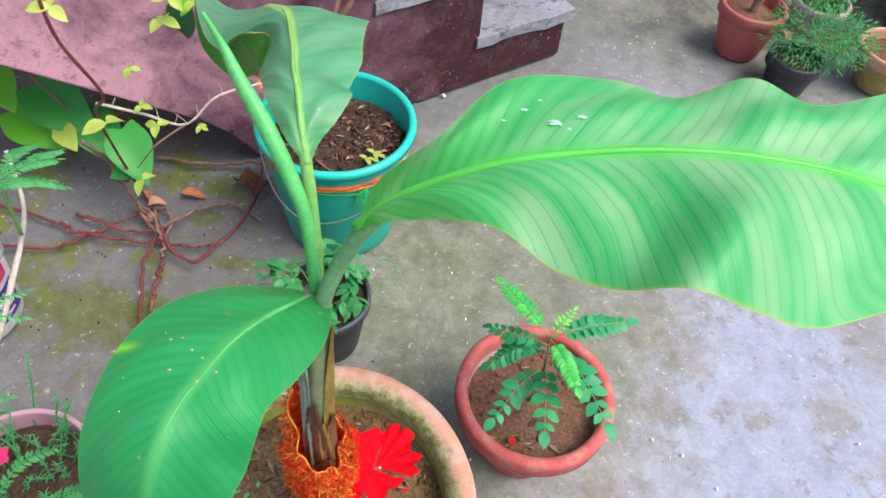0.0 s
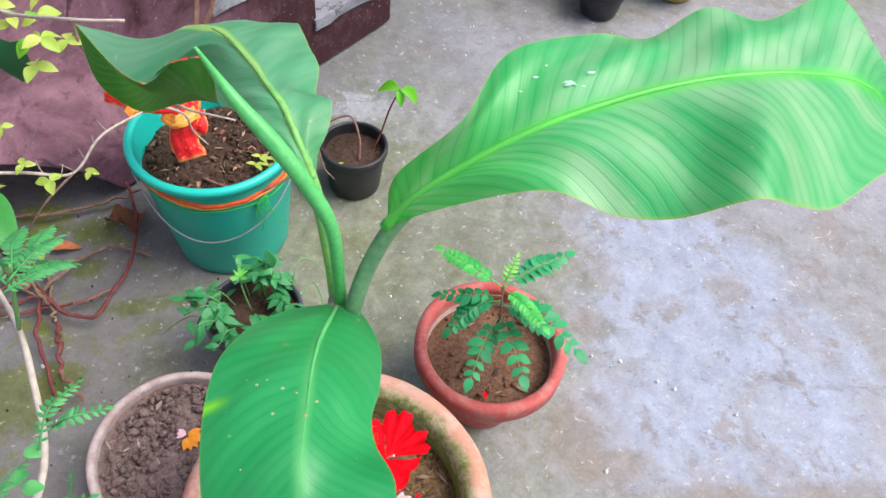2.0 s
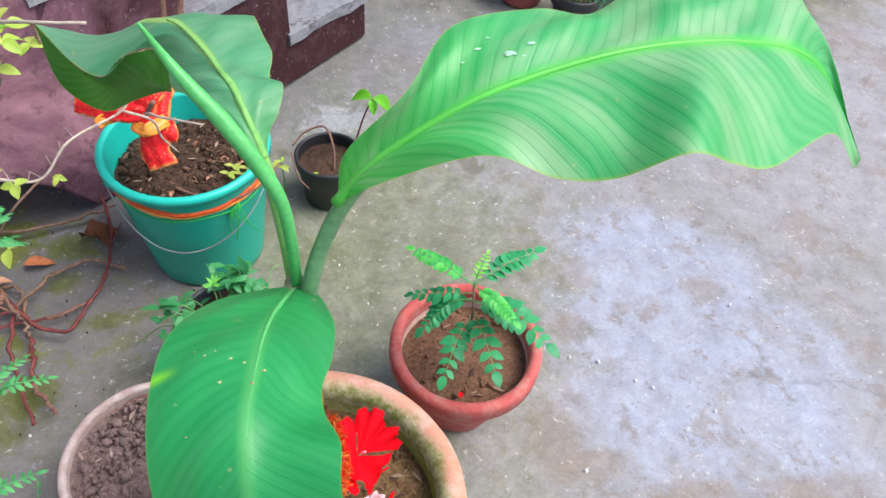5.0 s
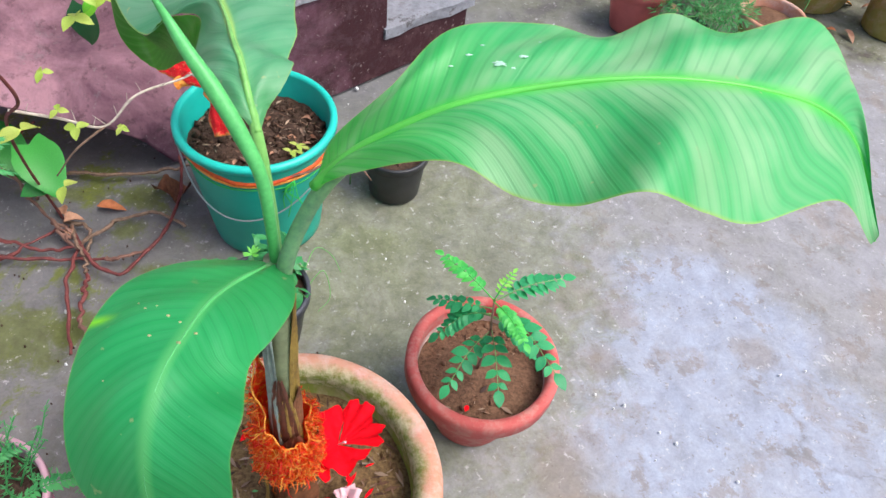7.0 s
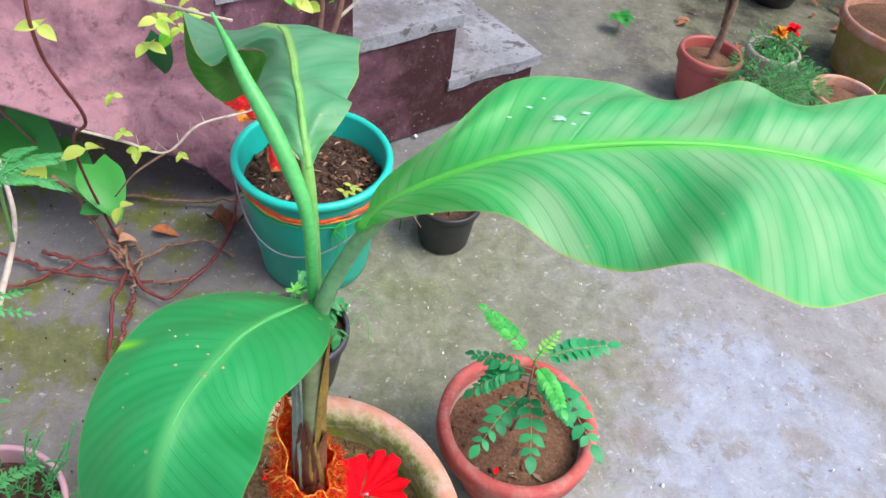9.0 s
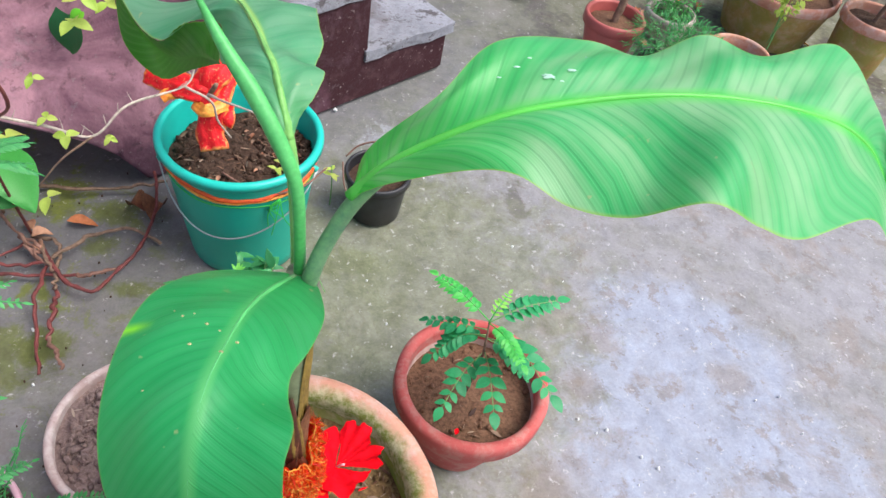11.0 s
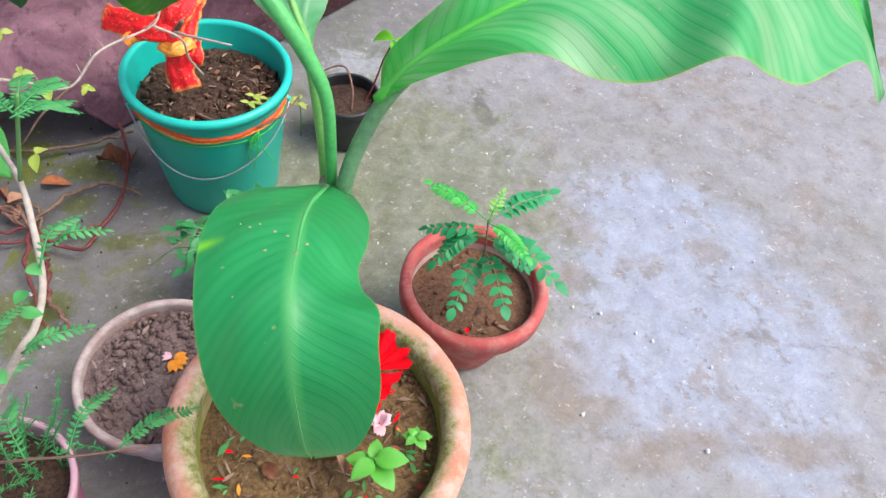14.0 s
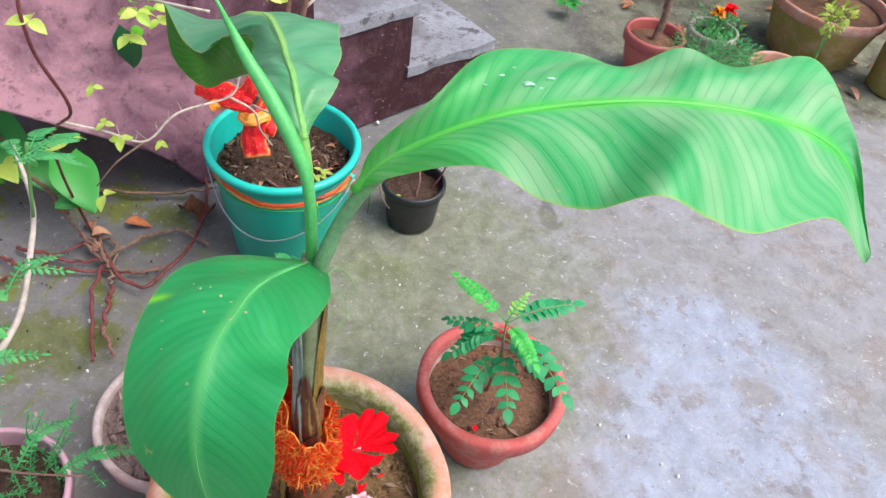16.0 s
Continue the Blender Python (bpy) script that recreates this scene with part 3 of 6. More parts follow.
def tube(pts, r0, r1=None, n=24, seg=8, wob=0.0, radii=None):
    """A tapered tube along a smooth curve, closed at both ends."""
    r1 = r0 if r1 is None else r1
    c = spline(pts, n) if n else [Vector(q) for q in pts]
    n = len(c)
    vs, fs = [], []
    side = None
    for i, q in enumerate(c):
        d = (c[min(i + 1, n - 1)] - c[max(i - 1, 0)]).normalized()
        ref = side if side else (V(0, 0, 1) if abs(d.z) < 0.9 else V(1, 0, 0))
        side = (ref - d * ref.dot(d)).normalized()
        up = d.cross(side)
        f = i / (n - 1)
        r = r0 + (r1 - r0) * f
        if radii:
            s = f * (len(radii) - 1)
            k = min(int(s), len(radii) - 2)
            r = radii[k] + (radii[k + 1] - radii[k]) * (s - k)
        for j in range(seg):
            a = 2 * math.pi * j / seg
            rr = r * (1 + wob * noise.noise(q * 60 + V(math.cos(a), math.sin(a), 0)))
            vs.append(q + side * (math.cos(a) * rr) + up * (math.sin(a) * rr))
    for i in range(n - 1):
        for j in range(seg):
            k = (j + 1) % seg
            fs.append((i * seg + j, i * seg + k, (i + 1) * seg + k, (i + 1) * seg + j))
    fs.append(tuple(reversed(range(seg))))
    fs.append(tuple(range((n - 1) * seg, n * seg)))
    return vs, fs


def lathe(at, profile, seg=72, wob=0.0, squash=1.0):
    """A turned body: (radius, height) pairs round an upright axis, slightly uneven."""
    vs, fs = [], []
    for i, (r, z) in enumerate(profile):
        for j in range(seg):
            a = 2 * math.pi * j / seg
            k = 1 + wob * noise.noise(V(math.cos(a) * 2.2, math.sin(a) * 2.2, z * 9 + at[0] * 7))
            vs.append(V(at[0] + r * k * math.cos(a), at[1] + r * k * math.sin(a) * squash, at[2] + z + wob * 0.12 * r * noise.noise(V(math.cos(a) * 3, math.sin(a) * 3, i * 0.3))))
    for i in range(len(profile) - 1):
        for j in range(seg):
            k = (j + 1) % seg
            fs.append((i * seg + j, i * seg + k, (i + 1) * seg + k, (i + 1) * seg + j))
    return vs, fs


def rounded_ring(r_out, r_in, z, drop, steps=5):
    """The profile of a thick rounded lip, from outside below to inside below."""
    mid, half = (r_out + r_in) / 2, (r_out - r_in) / 2
    top = min(half, drop)
    pr = [(r_out, z - drop), (r_out, z - top)]
    for i in range(1, steps * 2):
        a = math.pi * i / (steps * 2)
        pr.append((mid + half * math.cos(a), z - top + top * math.sin(a)))
    return pr + [(r_in, z - top), (r_in, z - drop)]


def mound(at, r, rise, lump, seed, rings=26, seg=64, scale=26.0):
    """A soil surface: a disc, lumpy at two scales."""
    vs, fs = [V(*at) + V(0, 0, rise)], []
    for i in range(1, rings + 1):
        f = i / rings
        for j in range(seg):
            a = 2 * math.pi * j / seg
            x, y = r * f * math.cos(a), r * f * math.sin(a)
            h = rise * (1 - f * f) + lump * (noise.noise(V(x, y, seed) * scale) + 0.6 * noise.noise(V(x, y, seed + 3) * scale * 2.7))
            vs.append(V(at[0] + x, at[1] + y, at[2] + h))
    for j in range(seg):
        fs.append((0, 1 + j, 1 + (j + 1) % seg))
    for i in range(rings - 1):
        for j in range(seg):
            k = (j + 1) % seg
            a = 1 + i * seg
            fs.append((a + j, a + seg + j, a + seg + k, a + k))
    return vs, fs


def clods(at, r, n, lo, hi, seed, lift=0.0, face=1.0):
    """Loose crumbs and clods over a soil surface, as one heap."""
    g = random.Random(seed)
    p = 1.618
    base = [Vector(q).normalized() for q in ((-1, p, 0), (1, p, 0), (-1, -p, 0), (1, -p, 0), (0, -1, p), (0, 1, p), (0, -1, -p), (0, 1, -p), (p, 0, -1), (p, 0, 1), (-p, 0, -1), (-p, 0, 1))]
    tri = [(0, 11, 5), (0, 5, 1), (0, 1, 7), (0, 7, 10), (0, 10, 11), (1, 5, 9), (5, 11, 4), (11, 10, 2), (10, 7, 6), (7, 1, 8), (3, 9, 4), (3, 4, 2), (3, 2, 6), (3, 6, 8), (3, 8, 9), (4, 9, 5), (2, 4, 11), (6, 2, 10), (8, 6, 7), (9, 8, 1)]
    vs, fs = [], []
    for _ in range(n):
        a, d, s = g.uniform(0, 6.283), r * math.sqrt(g.random()), lo * 0.6 + (hi - lo * 0.6) * g.random() ** 2.2
        m = Matrix.Translation((at[0] + d * math.cos(a), at[1] + d * math.sin(a), at[2] + lift + s * 0.2)) @ Euler((g.uniform(0, 6), g.uniform(0, 6), g.uniform(0, 6))).to_matrix().to_4x4()
        k = len(vs)
        sx, sy, sz = s * g.uniform(0.6, 1.2), s * g.uniform(0.5, 1.0), s * g.uniform(0.35, 0.8)
        for b in base:
            f = g.uniform(0.5, 1.15)
            vs.append(m @ Vector((b.x * sx * f, b.y * sy * f, b.z * sz * f)))
        fs += [tuple(i + k for i in f) for f in tri]
    return vs, fs


def flakes(at, r, n, lo, hi, seed, slim=0.5):
    """Shreds of dead leaf and straw strewn over a soil surface, as one heap."""
    g = random.Random(seed)
    vs, fs = [], []
    for _ in range(n):
        a, d, s = g.uniform(0, 6.283), r * math.sqrt(g.random()), lo + (hi - lo) * g.random() ** 2
        c = V(at[0] + d * math.cos(a), at[1] + d * math.sin(a), at[2] + g.uniform(0.002, 0.006))
        e = g.uniform(0, 6.283)
        u, w = V(math.cos(e), math.sin(e), g.uniform(-.3, .3)), V(-math.sin(e), math.cos(e), g.uniform(-.5, .5)) * slim * g.uniform(0.4, 1)
        k = len(vs)
        up = V(0, 0, s * g.uniform(0.05, 0.3))
        vs += [c - u * s, c - w * s * .5 + up, c + u * s * .4 - w * s * .4 + up, c + u * s, c + u * s * .3 + w * s * .5, c - u * s * .4 + w * s * .45]
        fs += [(k, k + 1, k + 2, k + 5), (k + 2, k + 3, k + 4, k + 5)]
    return vs, fs


def sheet(curves, n=70, m=9, bow=0.0, pleat=0.0, count=40, slant=0.25, mid=1, swell=0.0):
    """A leaf blade spanned over guide curves from one margin to the other. Returns geometry and uvs."""
    cs = [spline(c, n) for c in curves]
    rows, uvs = [], []
    spans = len(cs) - 1
    for i in range(n):
        u = i / (n - 1)
        for s in range(spans):
            for j in range(m + (s == spans - 1)):
                f = j / m
                q = cs[s][i].lerp(cs[s + 1][i], f)
                across = (s + f) - mid
                w = abs(across) / (mid if across < 0 else spans - mid)
                q = q + V(0, 0, bow * math.sin(math.pi * min(1, w)))
                ph = 2 * math.pi * count * (u - slant * w)
                q = q + V(0, 0, pleat * math.sin(ph) * min(1, w * 4) * min(1, 6 * (1 - u) + 0.1))
                q = q + V(0, 0, swell * math.sin(2 * math.pi * 4.6 * (u - 0.24 * w) + 1.2 * across) * math.sin(math.pi * min(1, w)) * min(1, 5 * u))
                rows.append(q)
                uvs.append((u, 0.5 + 0.5 * w * (1 if across > 0 else -1)))
    wdt = spans * m + 1
    fs = [(i * wdt + j, i * wdt + j + 1, (i + 1) * wdt + j + 1, (i + 1) * wdt + j) for i in range(n - 1) for j in range(wdt - 1)]
    return (rows, fs), uvs


def blade(length=1.0, width=0.4, fold=0.15, droop=0.2, shape="oval", n=9):
    """A single small leaf along +y with its top towards +z, folded along the midrib."""
    vs, fs = [], []
    for i in range(n):
        t = i / (n - 1)
        if shape == "heart":
            w = math.sin(math.pi * min(1, t * 0.86 + 0.14)) ** 0.75 * (1 - 0.35 * t)
        elif shape == "lance":
            w = math.sin(math.pi * t) ** 0.9 * (1 - 0.3 * t)
        else:
            w = math.sin(math.pi * t ** 0.85) ** 0.8
        w = max(w, 0.02) * width / 2 * length
        y, z = t * length, -droop * length * t * t
        back = -0.10 * length if shape == "heart" and i == 0 else 0
        for s in (-1, -0.5, 0, 0.5, 1):
            vs.append(V(s * w, y + back * abs(s), z + fold * abs(s) * w * 2 - 0.04 * length * (1 if abs(s) == 1 else 0)))
    for i in range(n - 1):
        for j in range(4):
            a = i * 5 + j
            fs.append((a, a + 1, a + 6, a + 5))
    return vs, fs


def facing(at, ahead, up=(0, 0, 1), size=1.0):
    """A pose whose +y points ahead and whose +z leans to up."""
    y = Vector(ahead).normalized()
    u = Vector(up)
    x = y.cross(u)
    if x.length < 1e-4:
        x = y.cross(V(1, 0, 0))
    x.normalize()
    z = x.cross(y)
    m = Matrix((x, y, z)).transposed().to_4x4()
    return Matrix.Translation(at) @ m @ Matrix.Diagonal((size, size, size, 1))


def frond(pts, pairs, size, width=0.5, n=14, end=True, start=0.2, spread=1.1, up=(0, 0, 1), taper=0.5, shape="oval", drop=0.15):
    """The places of the leaflets along a rachis, in pairs, and its tip leaflet."""
    c = spline(pts, 40)
    out = []
    for k in range(pairs):
        f = start + (1 - start) * k / max(1, pairs - 1) * 0.93
        i = min(38, int(f * 39))
        d = (c[i + 1] - c[i]).normalized()
        side = d.cross(Vector(up)).normalized()
        s = size * (1 - taper * abs(f - 0.55) * 1.3)
        for sg in (-1, 1):
            ahead = side * sg * spread + d * 0.75 + V(0, 0, -drop + rng.uniform(-0.1, 0.1))
            out.append(facing(c[i], ahead, Vector(up) + V(rng.uniform(-.2, .2), rng.uniform(-.2, .2), 0), s * rng.uniform(0.88, 1.1)))
    if end:
        out.append(facing(c[39], c[39] - c[37], up, size * 0.9))
    return out


# ---- the setting ----
def ground():
    vs, fs = [], []
    # fine sheet near by, coarse to the horizon
    xs = [-600, -60, -8, -3] + [-2 + 0.08 * i for i in range(64)] + [3.5, 4.2, 9, 60, 600]
    ys = [-600, -60, -8, -2] + [-1 + 0.08 * i for i in range(66)] + [4.6, 5.5, 10, 60, 600]
    for y in ys:
        for x in xs:
            near = 1 if abs(x) < 3.4 and -1.2 < y < 4.5 else 0
            vs.append(V(x, y, -0.002 + near * 0.004 * noise.noise(V(x * 1.7, y * 1.7, 0)) - near * 0.003))
    w = len(xs)
    fs = [(j * w + i, j * w + i + 1, (j + 1) * w + i + 1, (j + 1) * w + i) for j in range(len(ys) - 1) for i in range(w - 1)]
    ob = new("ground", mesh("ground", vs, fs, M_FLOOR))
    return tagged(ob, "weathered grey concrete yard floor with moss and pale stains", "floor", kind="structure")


U = V(0.755, 0.656, 0)          # along the stair, downwards
N = V(-0.656, 0.755, 0)         # across the stair, away from the yard
S0 = V(-0.126, 1.691, 0)


def prism(profile, depth, start=0.0, jitter=0.0):
    """A slab whose side outline is given along the stair, extruded across it."""
    n = len(profile)
    vs = []
    for d in (start, start + depth):
        for s, z in profile:
            q = S0 + U * s + N * d
            vs.append(V(q.x, q.y, z))
    fs = [tuple(range(n)), tuple(reversed(range(n, 2 * n)))]
    fs += [(i, n + i, n + (i + 1) % n, (i + 1) % n) for i in range(n)]
    return vs, fs


def bevelled(name, geo, mat, parent, width, label="", seg=2, rough=0.0):
    bm = bmesh.new()
    vv = [bm.verts.new(v) for v in geo[0]]
    for f in geo[1]:
        bm.faces.new([vv[i] for i in f])
    bmesh.ops.recalc_face_normals(bm, faces=bm.faces)
    bmesh.ops.triangulate(bm, faces=[f for f in bm.faces if len(f.verts) > 4])
    if rough:
        bmesh.ops.subdivide_edges(bm, edges=bm.edges, cuts=6, use_grid_fill=True)
        for v in bm.verts:
            v.co += V(*noise.noise_vector(v.co * 14)) * rough + V(*noise.noise_vector(v.co * 45)) * rough * 0.5
    else:
        bmesh.ops.bevel(bm, geom=bm.edges, offset=width, segments=seg, affect='EDGES')
    me = bpy.data.meshes.new(name)
    bm.to_mesh(me)
    bm.free()
    me.materials.append(mat)
    return put(name, me, parent, label)


def stairs():
    st = thing("stairs", S0, "maroon painted concrete stair with bare cement treads", "stairs", kind="structure")
    side = [(0.438, 0.0), (0.438, 0.119), (0.14, 0.124), (0.138, 0.312), (-0.165, 0.316), (-0.17, 0.502), (-0.47, 0.507), (-0.475, 0.69), (-0.77, 0.69), (-0.775, 0.87),
            (-1.07, 0.88), (-1.075, 1.06), (-1.6, 1.40), (-1.6, 0.95), (-0.62, 0.165), (-0.56, 0.10), (-0.50, 0.0)]
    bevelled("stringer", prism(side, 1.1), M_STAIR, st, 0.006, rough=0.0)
    for k, (s0, s1, z) in enumerate([(0.125, 0.452, 0.152), (-0.178, 0.152, 0.345), (-0.485, -0.16, 0.535), (-0.79, -0.468, 0.725)]):
        bevelled("tread", prism([(s1, z - 0.035), (s1, z), (s0, z + 0.002), (s0, z - 0.03)], 1.11, -0.006), M_CEMENT, st, 0.01, "worn bare cement tread", rough=0.007)
    return st


def yard_walls():
    for nm, a, b in (("wall_north", (-4.5, 4.9), (5.2, 4.9)), ("wall_west", (-4.5, -3.0), (-4.5, 4.9))):
        a, b = V(*a, 0), V(*b, 0)
        d = (b - a).normalized()
        nrm = V(-d.y, d.x, 0) * 0.12
        vs = [V(p.x, p.y, z) for z in (-0.02, 2.2) for p in (a - nrm, b - nrm, b + nrm, a + nrm)]
        fs = [(0, 1, 5, 4), (1, 2, 6, 5), (2, 3, 7, 6), (3, 0, 4, 7), (4, 5, 6, 7)]
        tagged(new(nm, mesh(nm, vs, fs, M_WALL, smooth=False)), "plain plastered yard wall", "wall", kind="structure")


ground()
stairs()
yard_walls()


# ---- pots ----
def clay_pot(at, r, h, foot, lip, name, mat, inmat, label, soil_z, soilmat, rise=0.01, lump=0.004, group="", wob=0.012, lipdrop=0.035, clod=None):
    pot = thing(name, (at[0], at[1], 0), label, "pot", group)
    z0 = 0.0
    out = [(0.001, z0), (foot * 0.9, z0), (foot, z0 + 0.008), (foot + (r - lip * 0.45 - foot) * 0.5, h * 0.45), (r - lip * 0.35, h - lipdrop - 0.004)]
    part("body", lathe((at[0], at[1], 0), out, wob=wob), mat, pot)
    part("rim", lathe((at[0], at[1], 0), [(r - lip * 0.4, h - lipdrop - 0.004)] + rounded_ring(r, r - lip, h, lipdrop), wob=wob), mat, pot)
    part("inside", lathe((at[0], at[1], 0), [(r - lip + 0.001, h - lipdrop + 0.004), (r - lip - 0.004, soil_z - 0.03), (0.01, soil_z - 0.035)], wob=wob), inmat, pot, "stained inner wall")
    soil = part("soil", mound((at[0], at[1], soil_z), r - lip + 0.002, rise, lump, at[0] * 10), soilmat, pot, "crumbly soil")
    n, lo, hi = clod or (140, 0.003, 0.009)
    tagged(part("soil_crumb", clods((at[0], at[1], soil_z + rise * 0.4), r - lip - 0.008, n, lo, hi, int(at[0] * 1000) + 5), soilmat, soil), kind="stuff")
    shred, amount = (M_STRAW, 45) if soilmat is M_SOILGREY else (M_LITTER, 520 if r > 0.2 else 40)
    tagged(part("litter", flakes((at[0], at[1], soil_z + rise * 0.5), r - lip - 0.012, amount, 0.003, 0.014, int(at[1] * 1000)), shred, soil), kind="stuff")
    return pot


big_at = (-0.093, 0.467)
clay_pot(big_at, 0.214, 0.291, 0.13, 0.042, "terracotta_pot", M_BIGPOT, M_POTMOSS, "large weathered terracotta pot with a mossy thick rim", 0.230, M_SOILMOSS, 0.012, 0.006, clod=(260, 0.004, 0.011))
curry_at = (0.195, 0.735)
clay_pot(curry_at, 0.134, 0.205, 0.072, 0.021, "clay_pot", M_REDPOT, M_REDPOTIN, "red painted clay pot on the yard floor", 0.154, M_SOIL, 0.008, 0.004, clod=(150, 0.003, 0.010))
grey_at = (-0.336, 0.65)
clay_pot(grey_at, 0.141, 0.141, 0.105, 0.014, "clay_bowl", M_GREYPOT, M_GREYIN, "shallow weathered clay bowl full of dry grey soil", 0.120, M_SOILGREY, 0.004, 0.010, lipdrop=0.02, clod=(1100, 0.003, 0.015))


def plastic_pot(at, r, h, foot, name, mat, rimmat, label, soil_z, soilmat, clod=None):
    pot = thing(name, (at[0], at[1], 0), label, "pot")
    part("body", lathe((at[0], at[1], 0), [(0.001, 0), (foot - 0.004, 0), (foot, 0.004), (r - 0.006, h - 0.02), (r - 0.006, h - 0.004)], wob=0.004), mat, pot)
    part("rim", lathe((at[0], at[1], 0), [(r - 0.006, h - 0.019)] + rounded_ring(r, r - 0.009, h, 0.018, 3) + [(r - 0.012, soil_z - 0.02)], wob=0.004), rimmat, pot)
    soil = part("soil", mound((at[0], at[1], soil_z), r - 0.008, 0.006, 0.004, at[0] * 9, 16, 40), soilmat, pot, "dark potting soil")
    n, lo, hi = clod or (70, 0.003, 0.008)
    tagged(part("soil_crumb", clods((at[0], at[1], soil_z), r - 0.016, n, lo, hi, int(at[1] * 1000)), soilmat, soil), kind="stuff")
    return pot


black_at = (0.022, 1.332)
plastic_pot(black_at, 0.078, 0.128, 0.06, "plastic_pot", M_BLACK, M_BLACK, "small black plastic nursery pot with dark soil", 0.098, M_SOILDARK)
dark_at = (-0.209, 0.888)
plastic_pot(dark_at, 0.089, 0.158, 0.062, "plastic_pot", M_BLACK, M_BLACKRIM, "black plastic pot with a scuffed grey rim, overgrown by weeds", 0.135, M_SOILDARK)
pink_at = (-0.528, 0.43)
plastic_pot(pink_at, 0.112, 0.245, 0.078, "plastic_pot", M_PINKPOT, M_PINKRIM, "pink plastic pot with a pale rim", 0.205, M_SOILDARK)


# ---- teal bucket ----
def bucket():
    x, y, h, r = -0.26, 1.209, 0.305, 0.162
    b = thing("bucket", (x, y, 0), "teal plastic bucket with a wire handle, filled with soil", "bucket")
    part("body", lathe((x, y, 0), [(0.001, 0.0), (0.112, 0.0), (0.118, 0.006), (0.121, 0.03), (0.149, h - 0.05), (0.151, h - 0.03), (0.152, h - 0.012)], 96), M_TEAL, b)
    part("rim", lathe((x, y, 0), [(0.152, h - 0.014)] + rounded_ring(r, 0.146, h, 0.016) + [(0.144, h - 0.03), (0.139, 0.20)], 96), M_TEALRIM, b)
    soil = part("soil", mound((x, y, 0.238), 0.142, 0.008, 0.011, 3.3), M_SOILDARK, b, "dark soil with dead leaves")
    tagged(part("soil_crumb", clods((x, y, 0.240), 0.134, 1100, 0.004, 0.015, 77), M_SOILDARK, soil), kind="stuff")
    tagged(part("litter", flakes((x, y, 0.246), 0.128, 190, 0.003, 0.013, 78), M_LITTER, soil), kind="stuff")
    # handle hangs down in front
    pts = []
    for i in range(15):
        a = math.pi * (1.10 + 0.82 * i / 14)
        s = math.sin(math.pi * (i / 14) ** 0.75)
        pts.append((x + (0.158 - 0.012 * s) * math.cos(a), y + (0.158 - 0.012 * s) * math.sin(a), 0.255 - 0.11 * s))
    part("handle", tube(pts, 0.0017, n=50, seg=7), M_WIRE, b, "grey wire handle hanging down")
    for i in (0, 14):
        part("handle_ear", tube([pts[i], (x + 0.147 * math.cos(math.pi * (1.10 + 0.82 * i / 14)), y + 0.147 * math.sin(math.pi * (1.10 + 0.82 * i / 14)), 0.262)], 0.006, n=4), M_TEALRIM, b)
    for k, (z, rr, mat, lab) in enumerate([(0.262, 0.0048, M_RIBBON, "red and orange ribbon tied round"), (0.254, 0.0034, M_GOLD, "orange cord"), (0.240, 0.0012, M_THREAD, "green thread")]):
        ring = []
        for i in range(33):
            a = 2 * math.pi * i / 32
            ring.append((x + (0.1485 + rr * 0.2) * math.cos(a), y + (0.1485 + rr * 0.2) * math.sin(a), z + 0.006 * math.sin(a * 2 + 0.6) + 0.003 * math.sin(5 * a + k)))
        part(("ribbon", "cord", "thread")[k], tube(ring, rr, n=90, seg=6, wob=0.5), mat, b, lab)
    kx, ky = x + 0.156 * math.cos(-0.95), y + 0.156 * math.sin(-0.95)
    for i in range(7):
        e = (kx + rng.uniform(-.03, .03), ky - rng.uniform(0.0, .012), 0.25 - rng.uniform(-.02, .10))
        part("thread", tube([(kx, ky, 0.252), ((kx + e[0]) / 2 + rng.uniform(-.015, .015), ky - 0.01, (0.252 + e[2]) / 2 + rng.uniform(0, .015)), e], 0.0011, n=10, seg=5), M_THREAD, b)
    return b


bucket()


